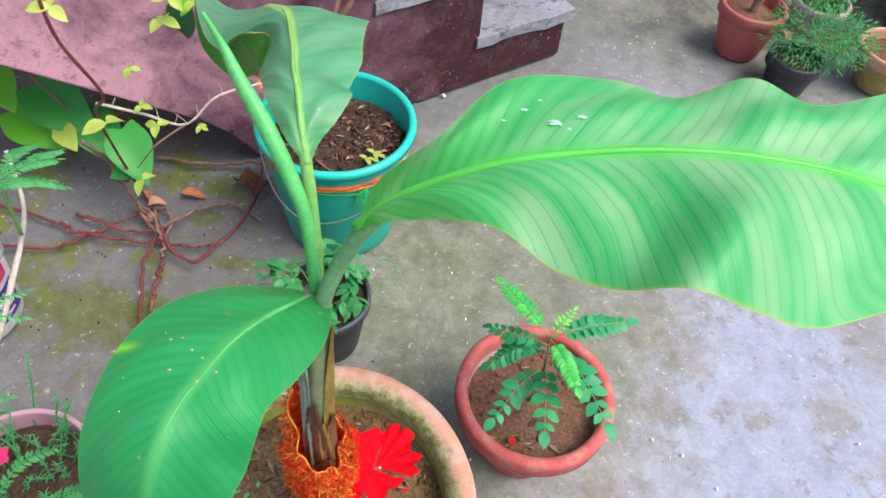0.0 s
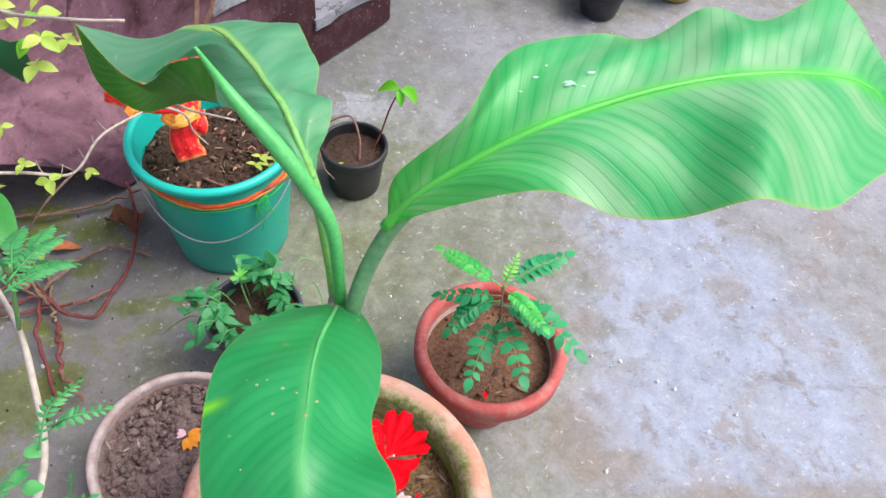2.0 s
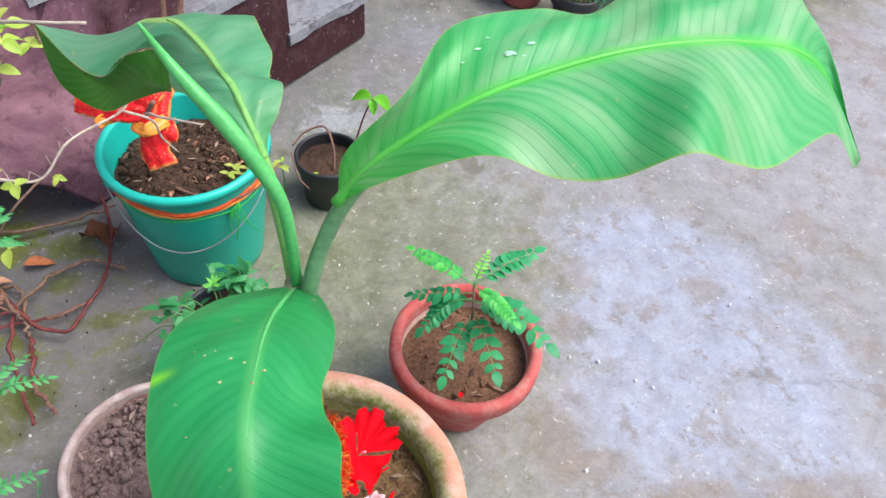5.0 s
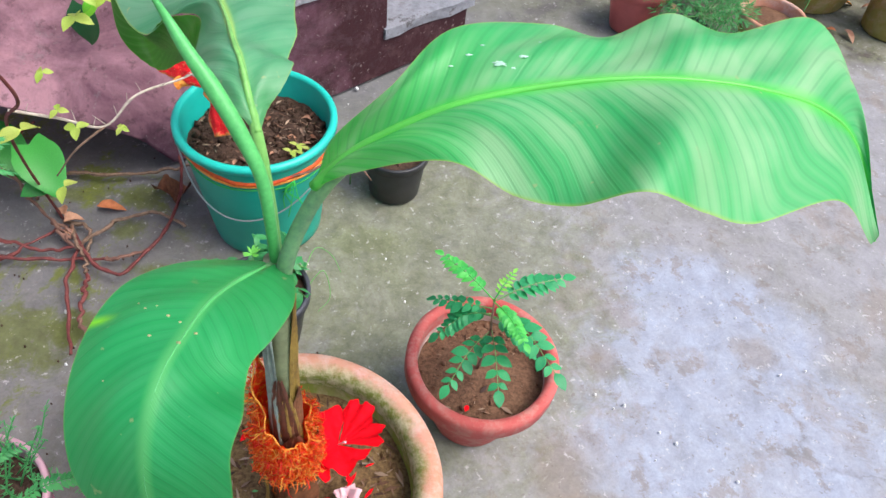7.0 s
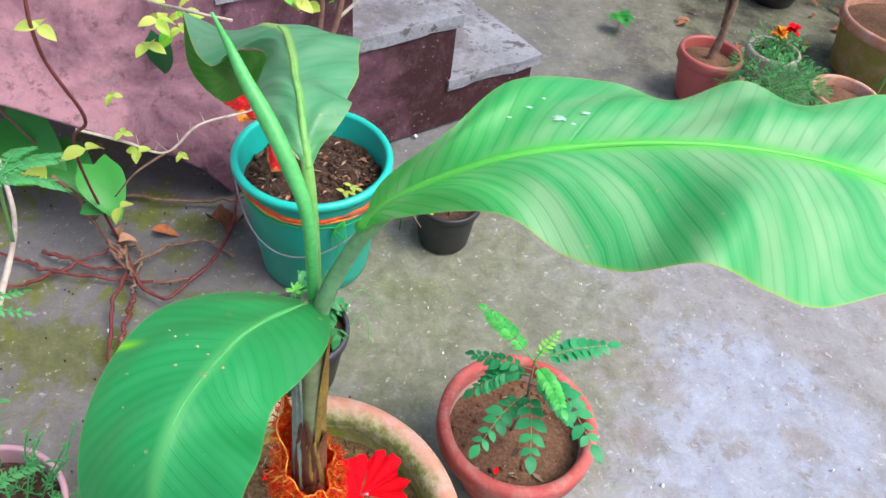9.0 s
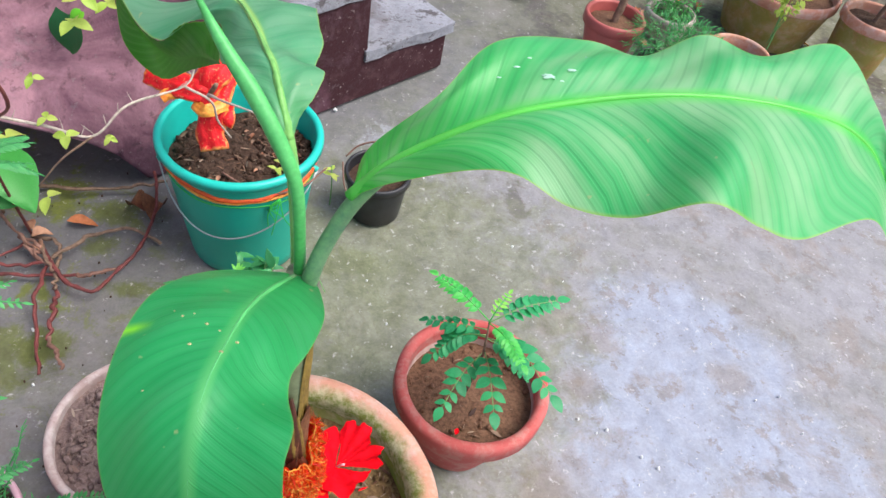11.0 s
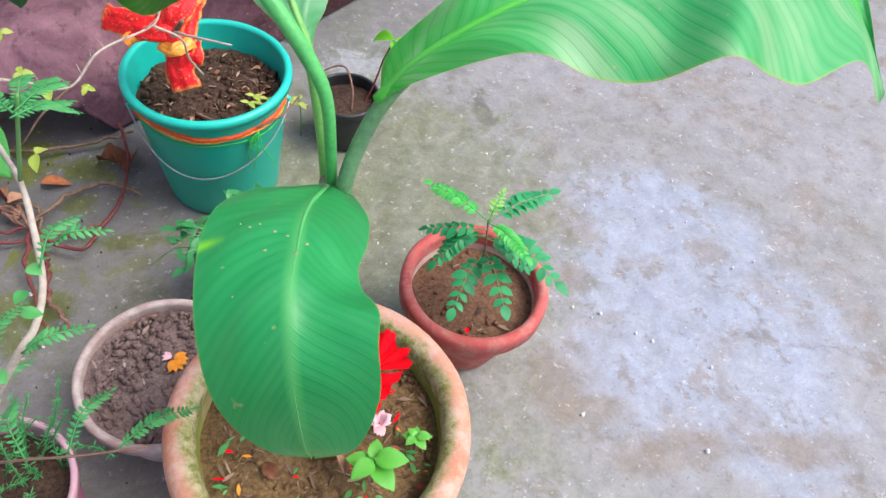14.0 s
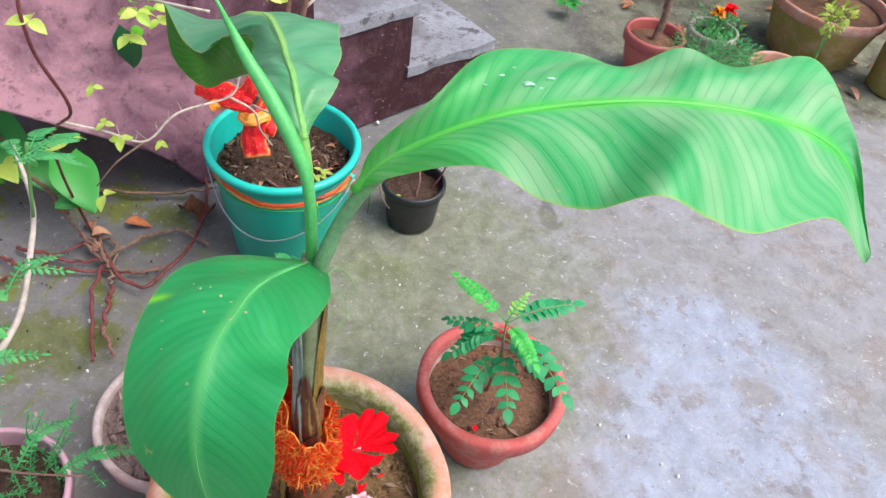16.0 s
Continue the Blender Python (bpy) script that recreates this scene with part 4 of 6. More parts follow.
# ---- banana plant ----
def banana():
    bp = thing("banana_plant", (-0.085, 0.455, 0.24), "young banana plant with three broad green leaves in the large pot", "plant")
    part("stem", tube([(-0.086, 0.455, 0.235), (-0.084, 0.462, 0.36), (-0.082, 0.472, 0.52), (-0.078, 0.482, 0.66), (-0.077, 0.488, 0.745)], 0.02, n=40, seg=20, wob=0.03,
                      radii=[0.026, 0.022, 0.0185, 0.0168, 0.0155, 0.0135, 0.0105]), M_STEM, bp, "grey-green stem with brown patches")
    for a, z0, z1, r, w, mat in ((0.2, 0.24, 0.44, 0.030, 1.7, M_SHEATH), (2.1, 0.24, 0.46, 0.030, 1.8, M_SHEATH), (4.0, 0.235, 0.42, 0.031, 1.9, M_SHEATHDARK), (5.2, 0.235, 0.40, 0.034, 2.0, M_SHEATH),
                                 (3.4, 0.235, 0.36, 0.040, 1.2, M_SHEATHOLIVE), (4.9, 0.38, 0.55, 0.0195, 2.4, M_SHEATHOLIVE), (4.6, 0.38, 0.585, 0.0205, 2.2, M_SHEATHDARK), (5.0, 0.37, 0.475, 0.026, 2.8, M_SHEATHDARK), (5.6, 0.42, 0.56, 0.0185, 1.6, M_SHEATH),
                                 (4.1, 0.40, 0.74, 0.0165, 1.5, M_SHEATHGREY), (5.9, 0.40, 0.71, 0.0168, 1.3, M_SHEATHOLIVE)):
        vs, fs = [], []
        for i in range(12):
            f = i / 11
            z = z0 + (z1 - z0) * f
            for j in range(9):
                aa = a + (j / 8 - 0.5) * w * (1 - f ** 2 * 0.85)
                rr = r * (1 - 0.18 * f) + 0.006 * f * f + 0.002 * math.sin(j * 2.1 + i * 0.7)
                vs.append(V(-0.085 + 0.006 * f + rr * math.cos(aa), 0.456 + 0.018 * f * (z1 - 0.24) / 0.3 + rr * math.sin(aa), z))
        fs = [(i * 9 + j, i * 9 + j + 1, (i + 1) * 9 + j + 1, (i + 1) * 9 + j) for i in range(11) for j in range(8)]
        part("sheath", (vs, fs), mat, bp, "dry yellowish leaf sheath" if mat is M_SHEATHOLIVE else "dry brown leaf sheath")
    # the long leaf that reaches out over the yard
    A = [(-0.036, 0.493, 0.843), (-0.026, 0.520, 0.865), (0.019, 0.508, 0.930), (0.063, 0.552, 0.955), (0.136, 0.569, 0.955), (0.187, 0.575, 0.944),
         (0.234, 0.583, 0.965), (0.280, 0.568, 0.961), (0.356, 0.590, 0.966), (0.392, 0.537, 0.928), (0.412, 0.456, 0.858)]
    C = [(-0.038, 0.490, 0.840), (-0.012, 0.487, 0.877), (0.030, 0.486, 0.913), (0.080, 0.489, 0.939), (0.142, 0.497, 0.953), (0.196, 0.501, 0.960),
         (0.245, 0.503, 0.961), (0.292, 0.505, 0.956), (0.346, 0.509, 0.940), (0.394, 0.510, 0.905), (0.414, 0.454, 0.856)]
    B = [(-0.036, 0.487, 0.842), (-0.008, 0.471, 0.874), (0.040, 0.446, 0.915), (0.072, 0.433, 0.927), (0.108, 0.414, 0.920), (0.144, 0.398, 0.930),
         (0.178, 0.379, 0.966), (0.227, 0.390, 0.940), (0.271, 0.401, 0.922), (0.349, 0.439, 0.912), (0.411, 0.452, 0.854)]
    geo, uv = sheet([A, C, B], 260, 14, 0.006, 0.0, 30, 0.18, swell=0.003)
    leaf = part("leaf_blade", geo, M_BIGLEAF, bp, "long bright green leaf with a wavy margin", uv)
    part("midrib", tube([V(*p) - V(0, 0, 0.0004) for p in C], 0.004, n=60, seg=8, radii=[0.005, 0.0038, 0.0029, 0.0023, 0.0018, 0.0014, 0.001]), M_MIDRIB, leaf, "pale lime midrib")
    part("petiole", tube([(-0.072, 0.480, 0.70), (-0.066, 0.476, 0.75), (-0.053, 0.486, 0.79), (-0.030, 0.492, 0.838), (0.005, 0.487, 0.884)], 0.01, n=30, seg=14,
                         radii=[0.008, 0.0076, 0.0072, 0.0068, 0.003]), M_PETIOLE, bp, "stout grey-green leaf stalk")
    # bird droppings on it
    for k in range(7):
        x, y = ((0.098, 0.512), (0.114, 0.517), (0.075, 0.524), (0.085, 0.533), (0.128, 0.535), (0.062, 0.515), (0.107, 0.509))[k]
        s = (0.008, 0.004, 0.003, 0.002, 0.002, 0.002, 0.003)[k]
        z = min(geo[0], key=lambda q: (q.x - x) ** 2 + (q.y - y) ** 2).z + 0.0006
        part("dropping", lathe((x, y, z), [(0.0, 0.0001), (s * 0.5, 0.0), (s * 0.8, -0.0006)], 18, 0.9, 0.45), M_DROPPING, leaf, "whitish dropping")
    # the leaf that arches towards the viewer
    L = [(-0.083, 0.489, 0.738), (-0.106, 0.491, 0.737), (-0.138, 0.468, 0.762), (-0.160, 0.434, 0.790), (-0.174, 0.395, 0.812), (-0.181, 0.345, 0.820), (-0.182, 0.300, 0.806), (-0.176, 0.270, 0.775), (-0.163, 0.258, 0.738), (-0.140, 0.253, 0.700), (-0.113, 0.262, 0.658)]
    K = [(-0.079, 0.486, 0.738), (-0.086, 0.462, 0.760), (-0.097, 0.426, 0.788), (-0.105, 0.385, 0.815), (-0.111, 0.345, 0.831), (-0.116, 0.312, 0.837), (-0.119, 0.280, 0.829), (-0.119, 0.256, 0.803), (-0.117, 0.245, 0.765), (-0.114, 0.246, 0.715), (-0.110, 0.262, 0.656)]
    R = [(-0.075, 0.487, 0.738), (-0.064, 0.486, 0.736), (-0.055, 0.460, 0.748), (-0.050, 0.420, 0.768), (-0.057, 0.375, 0.791), (-0.067, 0.345, 0.803), (-0.067, 0.322, 0.809), (-0.060, 0.288, 0.832), (-0.063, 0.262, 0.830), (-0.063, 0.243, 0.790), (-0.078, 0.238, 0.725), (-0.107, 0.261, 0.657)]
    geo, uv = sheet([L, K, R], 160, 12, 0.004, 0.0, 30, 0.22, swell=0.002)
    leaf = part("leaf_blade", geo, M_FRONTLEAF, bp, "broad deep green leaf arching down", uv)
    part("midrib", tube([V(*p) + V(0, 0, -0.0001) * i for i, p in enumerate(K)], 0.004, n=50, seg=8, radii=[0.0030, 0.0020, 0.0008, 0.0005, 0.0004, 0.0003]), M_MIDRIB_PALE, leaf, "pale midrib")
    part("petiole", tube([(-0.079, 0.478, 0.69), (-0.079, 0.486, 0.720), (-0.080, 0.482, 0.742), (-0.086, 0.462, 0.7575)], 0.0075, 0.002, n=18, seg=12), M_PETIOLE, bp)
    for x, y, r in ((-0.126, 0.365, 0.0012), (-0.136, 0.3735, 0.0007), (-0.143, 0.370, 0.0009), (-0.117, 0.3605, 0.0013), (-0.133, 0.345, 0.0014), (-0.112, 0.340, 0.0014), (-0.155, 0.312, 0.0010), (-0.150, 0.3765, 0.0006), (-0.104, 0.352, 0.0012)):
        z = min(geo[0], key=lambda q: (q.x - x) ** 2 + (q.y - y) ** 2).z + 0.0006
        part("spot", lathe((x, y, z), [(0.0001, 0.0002), (r * 0.6, 0.0), (r, -0.0008)], 12, 0.8), M_SPOT, leaf, "dried tan speck")
    # the leaf that arches back over the bucket, its end hanging with the underside out
    RR = [(-0.088, 0.538, 0.850), (-0.084, 0.558, 0.859), (-0.074, 0.574, 0.869), (-0.068, 0.606, 0.872), (-0.079, 0.640, 0.852), (-0.074, 0.668, 0.860), (-0.080, 0.700, 0.858), (-0.085, 0.735, 0.852), (-0.090, 0.768, 0.838), (-0.110, 0.800, 0.805), (-0.160, 0.815, 0.770)]
    KK = [(-0.090, 0.538, 0.850), (-0.097, 0.553, 0.868), (-0.107, 0.581, 0.886), (-0.119, 0.610, 0.888), (-0.132, 0.649, 0.882), (-0.152, 0.700, 0.872), (-0.168, 0.732, 0.861), (-0.200, 0.775, 0.835), (-0.240, 0.800, 0.790)]
    LL = [(-0.092, 0.538, 0.850), (-0.107, 0.545, 0.866), (-0.121, 0.563, 0.868), (-0.137, 0.585, 0.872), (-0.151, 0.615, 0.862), (-0.165, 0.645, 0.848), (-0.176, 0.711, 0.842), (-0.207, 0.719, 0.836), (-0.239, 0.727, 0.806), (-0.272, 0.761, 0.800), (-0.325, 0.862, 0.784)]
    geo, uv = sheet([RR, KK, LL], 110, 10, 0.004, 0.0004, 26, 0.16, swell=0.002)
    leaf = part("leaf_blade", geo, M_BACKLEAF, bp, "bluish green leaf bent down over the bucket", uv)
    part("midrib", tube([V(*p) + V(0, 0, 0.0005) for p in KK[:7]], 0.004, n=40, seg=8, radii=[0.0036, 0.0028, 0.0022, 0.0016, 0.0008]), M_PETIOLE2, leaf, "pale midrib")
    fold = [(-0.165, 0.642, 0.845), (-0.176, 0.711, 0.841), (-0.207, 0.719, 0.835), (-0.224, 0.726, 0.821), (-0.239, 0.727, 0.805), (-0.255, 0.738, 0.803), (-0.272, 0.761, 0.799), (-0.296, 0.807, 0.792), (-0.325, 0.862, 0.783)]
    half = [(-0.167, 0.652, 0.838), (-0.200, 0.715, 0.800), (-0.235, 0.765, 0.760), (-0.268, 0.805, 0.742), (-0.300, 0.835, 0.755), (-0.326, 0.864, 0.780)]
    edge = [(-0.168, 0.660, 0.832), (-0.192, 0.715, 0.790), (-0.222, 0.757, 0.752), (-0.276, 0.822, 0.690), (-0.314, 0.832, 0.725), (-0.327, 0.866, 0.778)]
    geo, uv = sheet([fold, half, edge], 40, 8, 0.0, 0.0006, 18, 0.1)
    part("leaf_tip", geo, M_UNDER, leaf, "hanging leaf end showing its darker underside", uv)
    part("petiole", tube([(-0.078, 0.492, 0.70), (-0.081, 0.512, 0.765), (-0.087, 0.530, 0.825), (-0.094, 0.546, 0.858), (-0.106, 0.578, 0.884)], 0.008, n=30, seg=12, radii=[0.0068, 0.006, 0.0055, 0.005, 0.0034]), M_PETIOLE2, bp)
    # the rolled young leaf, fat in its upper part
    spear = [(-0.0765, 0.488, 0.715), (-0.0765, 0.488, 0.78), (-0.0802, 0.4924, 0.8416), (-0.0956, 0.5056, 0.8762), (-0.1161, 0.5232, 0.905), (-0.1344, 0.5374, 0.9257), (-0.1488, 0.5507, 0.943), (-0.1611, 0.5529, 0.971)]
    fat = [0.0056, 0.0052, 0.0056, 0.0068, 0.0070, 0.0056, 0.0038, 0.0012]
    part("rolled_leaf", tube(spear, 0.007, n=70, seg=20, radii=fat), M_SPEAR, bp, "tightly rolled young leaf")
    lap = [V(*p) + V(-0.80, -0.30, 0.25).normalized() * r * 0.72 for p, r in zip(spear, fat)]
    part("leaf_roll", tube(lap[2:], 0.002, n=50, seg=8, radii=[0.0012, 0.0020, 0.0027, 0.0022, 0.0014, 0.0005]), M_SPEAR, bp, "overlapping rolled leaf margin")


banana()


# ---- garland round the stem ----
def garland():
    g = thing("cloth_garland", (-0.083, 0.46, 0.34), "crumpled red and gold net cloth wound round the banana stem", "garland")
    nu, nv = 120, 26
    vs = []
    for i in range(nu):
        a = 2 * math.pi * i / nu
        top = 0.500 + 0.036 * math.cos(a - 2.3) + 0.055 * math.exp(-((a - 2.75) / 0.45) ** 2) + 0.020 * noise.noise(V(a * 2, 0, 3)) + 0.008 * noise.noise(V(a * 6, 1, 3))
        low = 0.374 + 0.016 * noise.noise(V(a * 2.3, 4, 0)) - 0.012 * math.sin(a)
        for j in range(nv):
            f = j / (nv - 1)
            z = low + (top - low) * f
            r = 0.032 + 0.004 * math.sin(math.pi * f) - 0.006 * f * f
            r += 0.011 * noise.noise(V(math.cos(a) * 1.6, math.sin(a) * 1.6, z * 30 + a)) + 0.003 * noise.noise(V(math.cos(a) * 5, math.sin(a) * 5, z * 90))
            vs.append(V(-0.084 + r * math.cos(a), 0.461 + 0.03 * (z - 0.35) + r * math.sin(a), z))
    fs = [(i * nv + j, ((i + 1) % nu) * nv + j, ((i + 1) % nu) * nv + j + 1, i * nv + j + 1) for i in range(nu) for j in range(nv - 1)]
    part("cloth", (vs, fs), M_NET, g)
    for h in (0.0, 0.022, 0.05):
        ring = [vs[i * nv + nv - 1 - int(h * 260)] + V(0.002 * math.cos(i * 2 * math.pi / nu), 0.002 * math.sin(i * 2 * math.pi / nu), 0.002 * math.sin(i * 0.4)) for i in list(range(0, nu, 3)) + [0]]
        part("gold_edge", tube(ring, 0.0009, n=110, seg=5, wob=0.6), M_GOLD, g, "gold thread edging")
    for mat, n, nm in ((M_CRIMSON, 650, "red_tinsel"), (M_ORANGE, 800, "orange_tinsel"), (M_GOLD, 500, "gold_tinsel")):
        gs = []
        for _ in range(n):
            c = vs[rng.randrange(len(vs))]
            o = V(c.x + 0.084, c.y - 0.464, 0).normalized()
            c = c + o * 0.0015
            d = (V(-o.y, o.x, 0) * rng.gauss(0, 1) + V(0, 0, rng.gauss(0, .7)) + o * rng.uniform(0, .5)).normalized() * rng.uniform(0.006, 0.020)
            s = d.cross(o).normalized() * rng.uniform(0.0005, 0.0012)
            bend = o * rng.uniform(0.001, .007)
            gs.append(([c - s, c + s, c + d * .5 + s + bend, c + d * .5 - s + bend, c + d + s * .5, c + d - s * .5], [(0, 1, 2, 3), (3, 2, 4, 5)]))
        tagged(part(nm, join(*gs), mat, g), kind="stuff")
    return g


garland()


# ---- flowers and litter in the large pot ----
def hibiscus(at):
    f = thing("hibiscus_flower", at, "fresh red hibiscus flower lying in the large pot", "flower")
    c = V(*at)
    for k, (deg, ln, wide) in enumerate(((128, 0.058, 0.76), (206, 0.062, 1.05), (62, 0.069, 0.47), (16, 0.060, 0.46), (288, 0.047, 1.0))):
        vs, fs = [], []
        for i in range(15):
            t = i / 14
            for j in range(21):
                s = j / 10 - 1
                a = math.radians(deg) + s * wide * (0.75 + 0.25 * t)
                rr = ln * t * (1 - 0.16 * s * s + 0.07 * t * math.sin(s * 6.5 + k * 2) + 0.03 * t * math.sin(s * 15 + k))
                q = c + V(rr * math.cos(a), rr * math.sin(a), 0.008 * t - 0.12 * rr * math.sin(a) + 0.004 * k * t * 0.4)
                q += V(0, 0, 0.0035 * t * t * math.sin(s * 8 + k * 1.3) + 0.002 * t * math.sin(s * 3 + k))
                q += V(*noise.noise_vector(q * 55)) * (0.0045 * t) + V(*noise.noise_vector(q * 170)) * (0.002 * t)
                vs.append(q)
        fs = [(i * 21 + j, i * 21 + j + 1, (i + 1) * 21 + j + 1, (i + 1) * 21 + j) for i in range(14) for j in range(20)]
        part("petal", (vs, fs), M_PETAL, f)
    part("stamen", tube([c, c + V(0.006, -0.003, 0.012), c + V(0.010, -0.004, 0.016)], 0.0010, 0.0018, 8, 6, 0.4), M_PINK, f, "pale pink stamen column")
    part("calyx", tube([c - V(0, 0, 0.002), c - V(0.006, -0.004, 0.02), c - V(0.02, -0.01, 0.05)], 0.006, 0.0025, 8, 8), M_GREENSTEM, f)
    return f


hibiscus((-0.027, 0.494, 0.356))


def pompon(name, at, r, mat, label, n=22):
    f = thing(name, at, label, "flower")
    g = random.Random(int(at[0] * 999))
    for _ in range(n):
        a, e = g.uniform(0, 6.283), g.uniform(-0.2, 1.3)
        d = V(math.cos(a) * math.cos(e), math.sin(a) * math.cos(e), math.sin(e))
        put("petal", blade_mesh("petal_" + mat.name, mat, 0.7, 0.2, 0.3), f, "", facing(V(*at) + d * r * 0.1, d, (0, 0, 1), r * g.uniform(.8, 1.1)))
    return f


BLADES = {}


def blade_mesh(key, mat, width, fold, droop, shape="oval", n=7):
    if key not in BLADES:
        g = blade(1.0, width, fold, droop, shape, n)
        BLADES[key] = mesh(key, g[0], g[1], mat)
    return BLADES[key]


pompon("pink_flower", (-0.012, 0.458, 0.268), 0.018, M_PINK, "small pale pink blossom on the pot soil")


heap = thing("flower_litter", (-0.06, 0.42, 0.24), "shredded red petals and green bits strewn over the pot soil", "litter")
for nm, mat, n, sd in (("red_shred", M_PETAL, 34, 91), ("green_shred", M_WEED, 40, 92), ("orange_shred", M_MARIGOLD, 14, 93)):
    tagged(part(nm, flakes((-0.093, 0.43, 0.246), 0.15, n, 0.004, 0.013, sd, 0.9), mat, heap), kind="stuff")


def sprout(at, leaves, size, name, label, mat, h=0.03, width=0.62):
    s = thing(name, at, label, "seedling")
    c = V(*at)
    part("stem", tube([c - V(0, 0, .005), c + V(0.002, 0, h * .5), c + V(0, 0, h)], 0.0018, 0.0012, 8, 6), M_GREENSTEM, s)
    for k in range(leaves):
        a = k * 2.4 + 0.4
        put("leaf", blade_mesh("sprout_leaf_" + mat.name, mat, width, 0.15, 0.35), s, "", facing(c + V(0, 0, h * (0.7 + 0.3 * k / leaves)), (math.cos(a), math.sin(a), 0.35), (0, 0, 1), size * (0.7 + 0.3 * ((k * 7) % 3) / 2)))
    return s


sprout((-0.030, 0.385, 0.243), 6, 0.043, "weed_seedling", "bright green broad-leaved seedling in the large pot", M_SPROUT, 0.085, 0.7)
sprout((0.037, 0.432, 0.243), 7, 0.022, "weed_seedling", "tiny bright green seedling by the pot rim", M_SPROUT, 0.03)
sprout((-0.14, 0.33, 0.243), 5, 0.02, "weed_seedling", "tiny green seedling in mossy soil", M_SPROUT, 0.02)


def fallen(name, at, size, mat, label, ang=0.0, width=0.6, fold=0.4, droop=0.25, tilt=0.0, cat="leaf"):
    g = moved(blade(1, width, fold, droop, "oval", 9), facing(V(*at) + V(0, 0, size * droop * 0.6), (math.cos(ang), math.sin(ang), tilt), (0, 0, 1), size))
    g = ([v + V(0, 0, 0.004 * noise.noise(v * 60)) for v in g[0]], g[1])
    ob = thing(name, at, label, cat)
    part("blade", g, mat, ob)
    return ob


fallen("dry_leaf", (-0.060, 0.455, 0.250), 0.075, M_DRYPALE, "curled dry brown leaf on the pot soil", 4.6, 0.5, 0.8, 0.1, 0.5)
fallen("dry_leaf", (-0.16, 0.40, 0.248), 0.035, M_SHEATH, "crisp brown leaf on the pot soil", 2.0)
fallen("petal", (-0.19, 0.36, 0.246), 0.022, M_PETAL, "fallen red petal on the pot soil", 1.0, cat="petal")
fallen("petal", (-0.05, 0.30, 0.246), 0.025, M_PETAL, "fallen red petal on the pot soil", 2.0, cat="petal")
fallen("petal", (0.165, 0.645, 0.176), 0.014, M_PETAL, "small red petal on the curry pot soil", 1.2, cat="petal")
fallen("dry_leaf", (-0.64, 1.20, 0.004), 0.06, M_DRYLEAF, "orange-brown dead leaf on the floor", 0.1, 0.45)
fallen("dry_leaf", (-0.47, 1.22, 0.004), 0.07, M_SHEATH, "crumpled dark dead leaf beside the bucket", 1.4, 0.8, 0.9)
fallen("dry_leaf", (-0.49, 1.25, 0.004), 0.05, M_SHEATH, "crumpled dark dead leaf beside the bucket", 2.6, 0.9, 0.9)
fallen("dry_leaf", (-0.69, 1.14, 0.012), 0.04, M_DRYPALE, "pale husk caught in the creepers", 0.6, 0.7, 0.6)
fallen("dry_leaf", (-0.66, 1.10, 0.02), 0.03, M_DRYPALE, "pale husk caught in the creepers", 2.1, 0.7, 0.6)
fallen("dry_leaf", (-0.70, 1.17, 0.004), 0.04, M_DRYPALE, "small tan dead leaf among the creepers", 2.2)
fallen("dry_leaf", (1.50, 2.38, 0.004), 0.10, M_MARIGOLD, "yellow dead leaf by the tub", 0.2, 0.45)
fallen("dry_leaf", (0.43, 0.36, 0.003), 0.025, M_SHEATH, "small brown leaf fragment on the floor", 2.6)
fl = thing("fallen_flower", (-0.325, 0.672, 0.137), "wilted orange and white blossom on grey soil", "flower")
for k in range(6):
    put("petal", blade_mesh("orange_petal", M_MARIGOLD, 0.6, 0.2, 0.3), fl, "", facing((-0.322, 0.668, 0.136), (math.cos(k * .5 - 1.9), math.sin(k * .5 - 1.9), 0.15 + 0.1 * (k % 2)), (0, 0, 1), 0.022))
for k in range(3):
    put("petal", blade_mesh("white_petal", M_PINK, 0.5, 0.3, 0.2), fl, "", facing((-0.326, 0.673, 0.137), (math.cos(k * .5 + 2.4), math.sin(k * .5 + 2.4), 0.2), (0, 0, 1), 0.016))


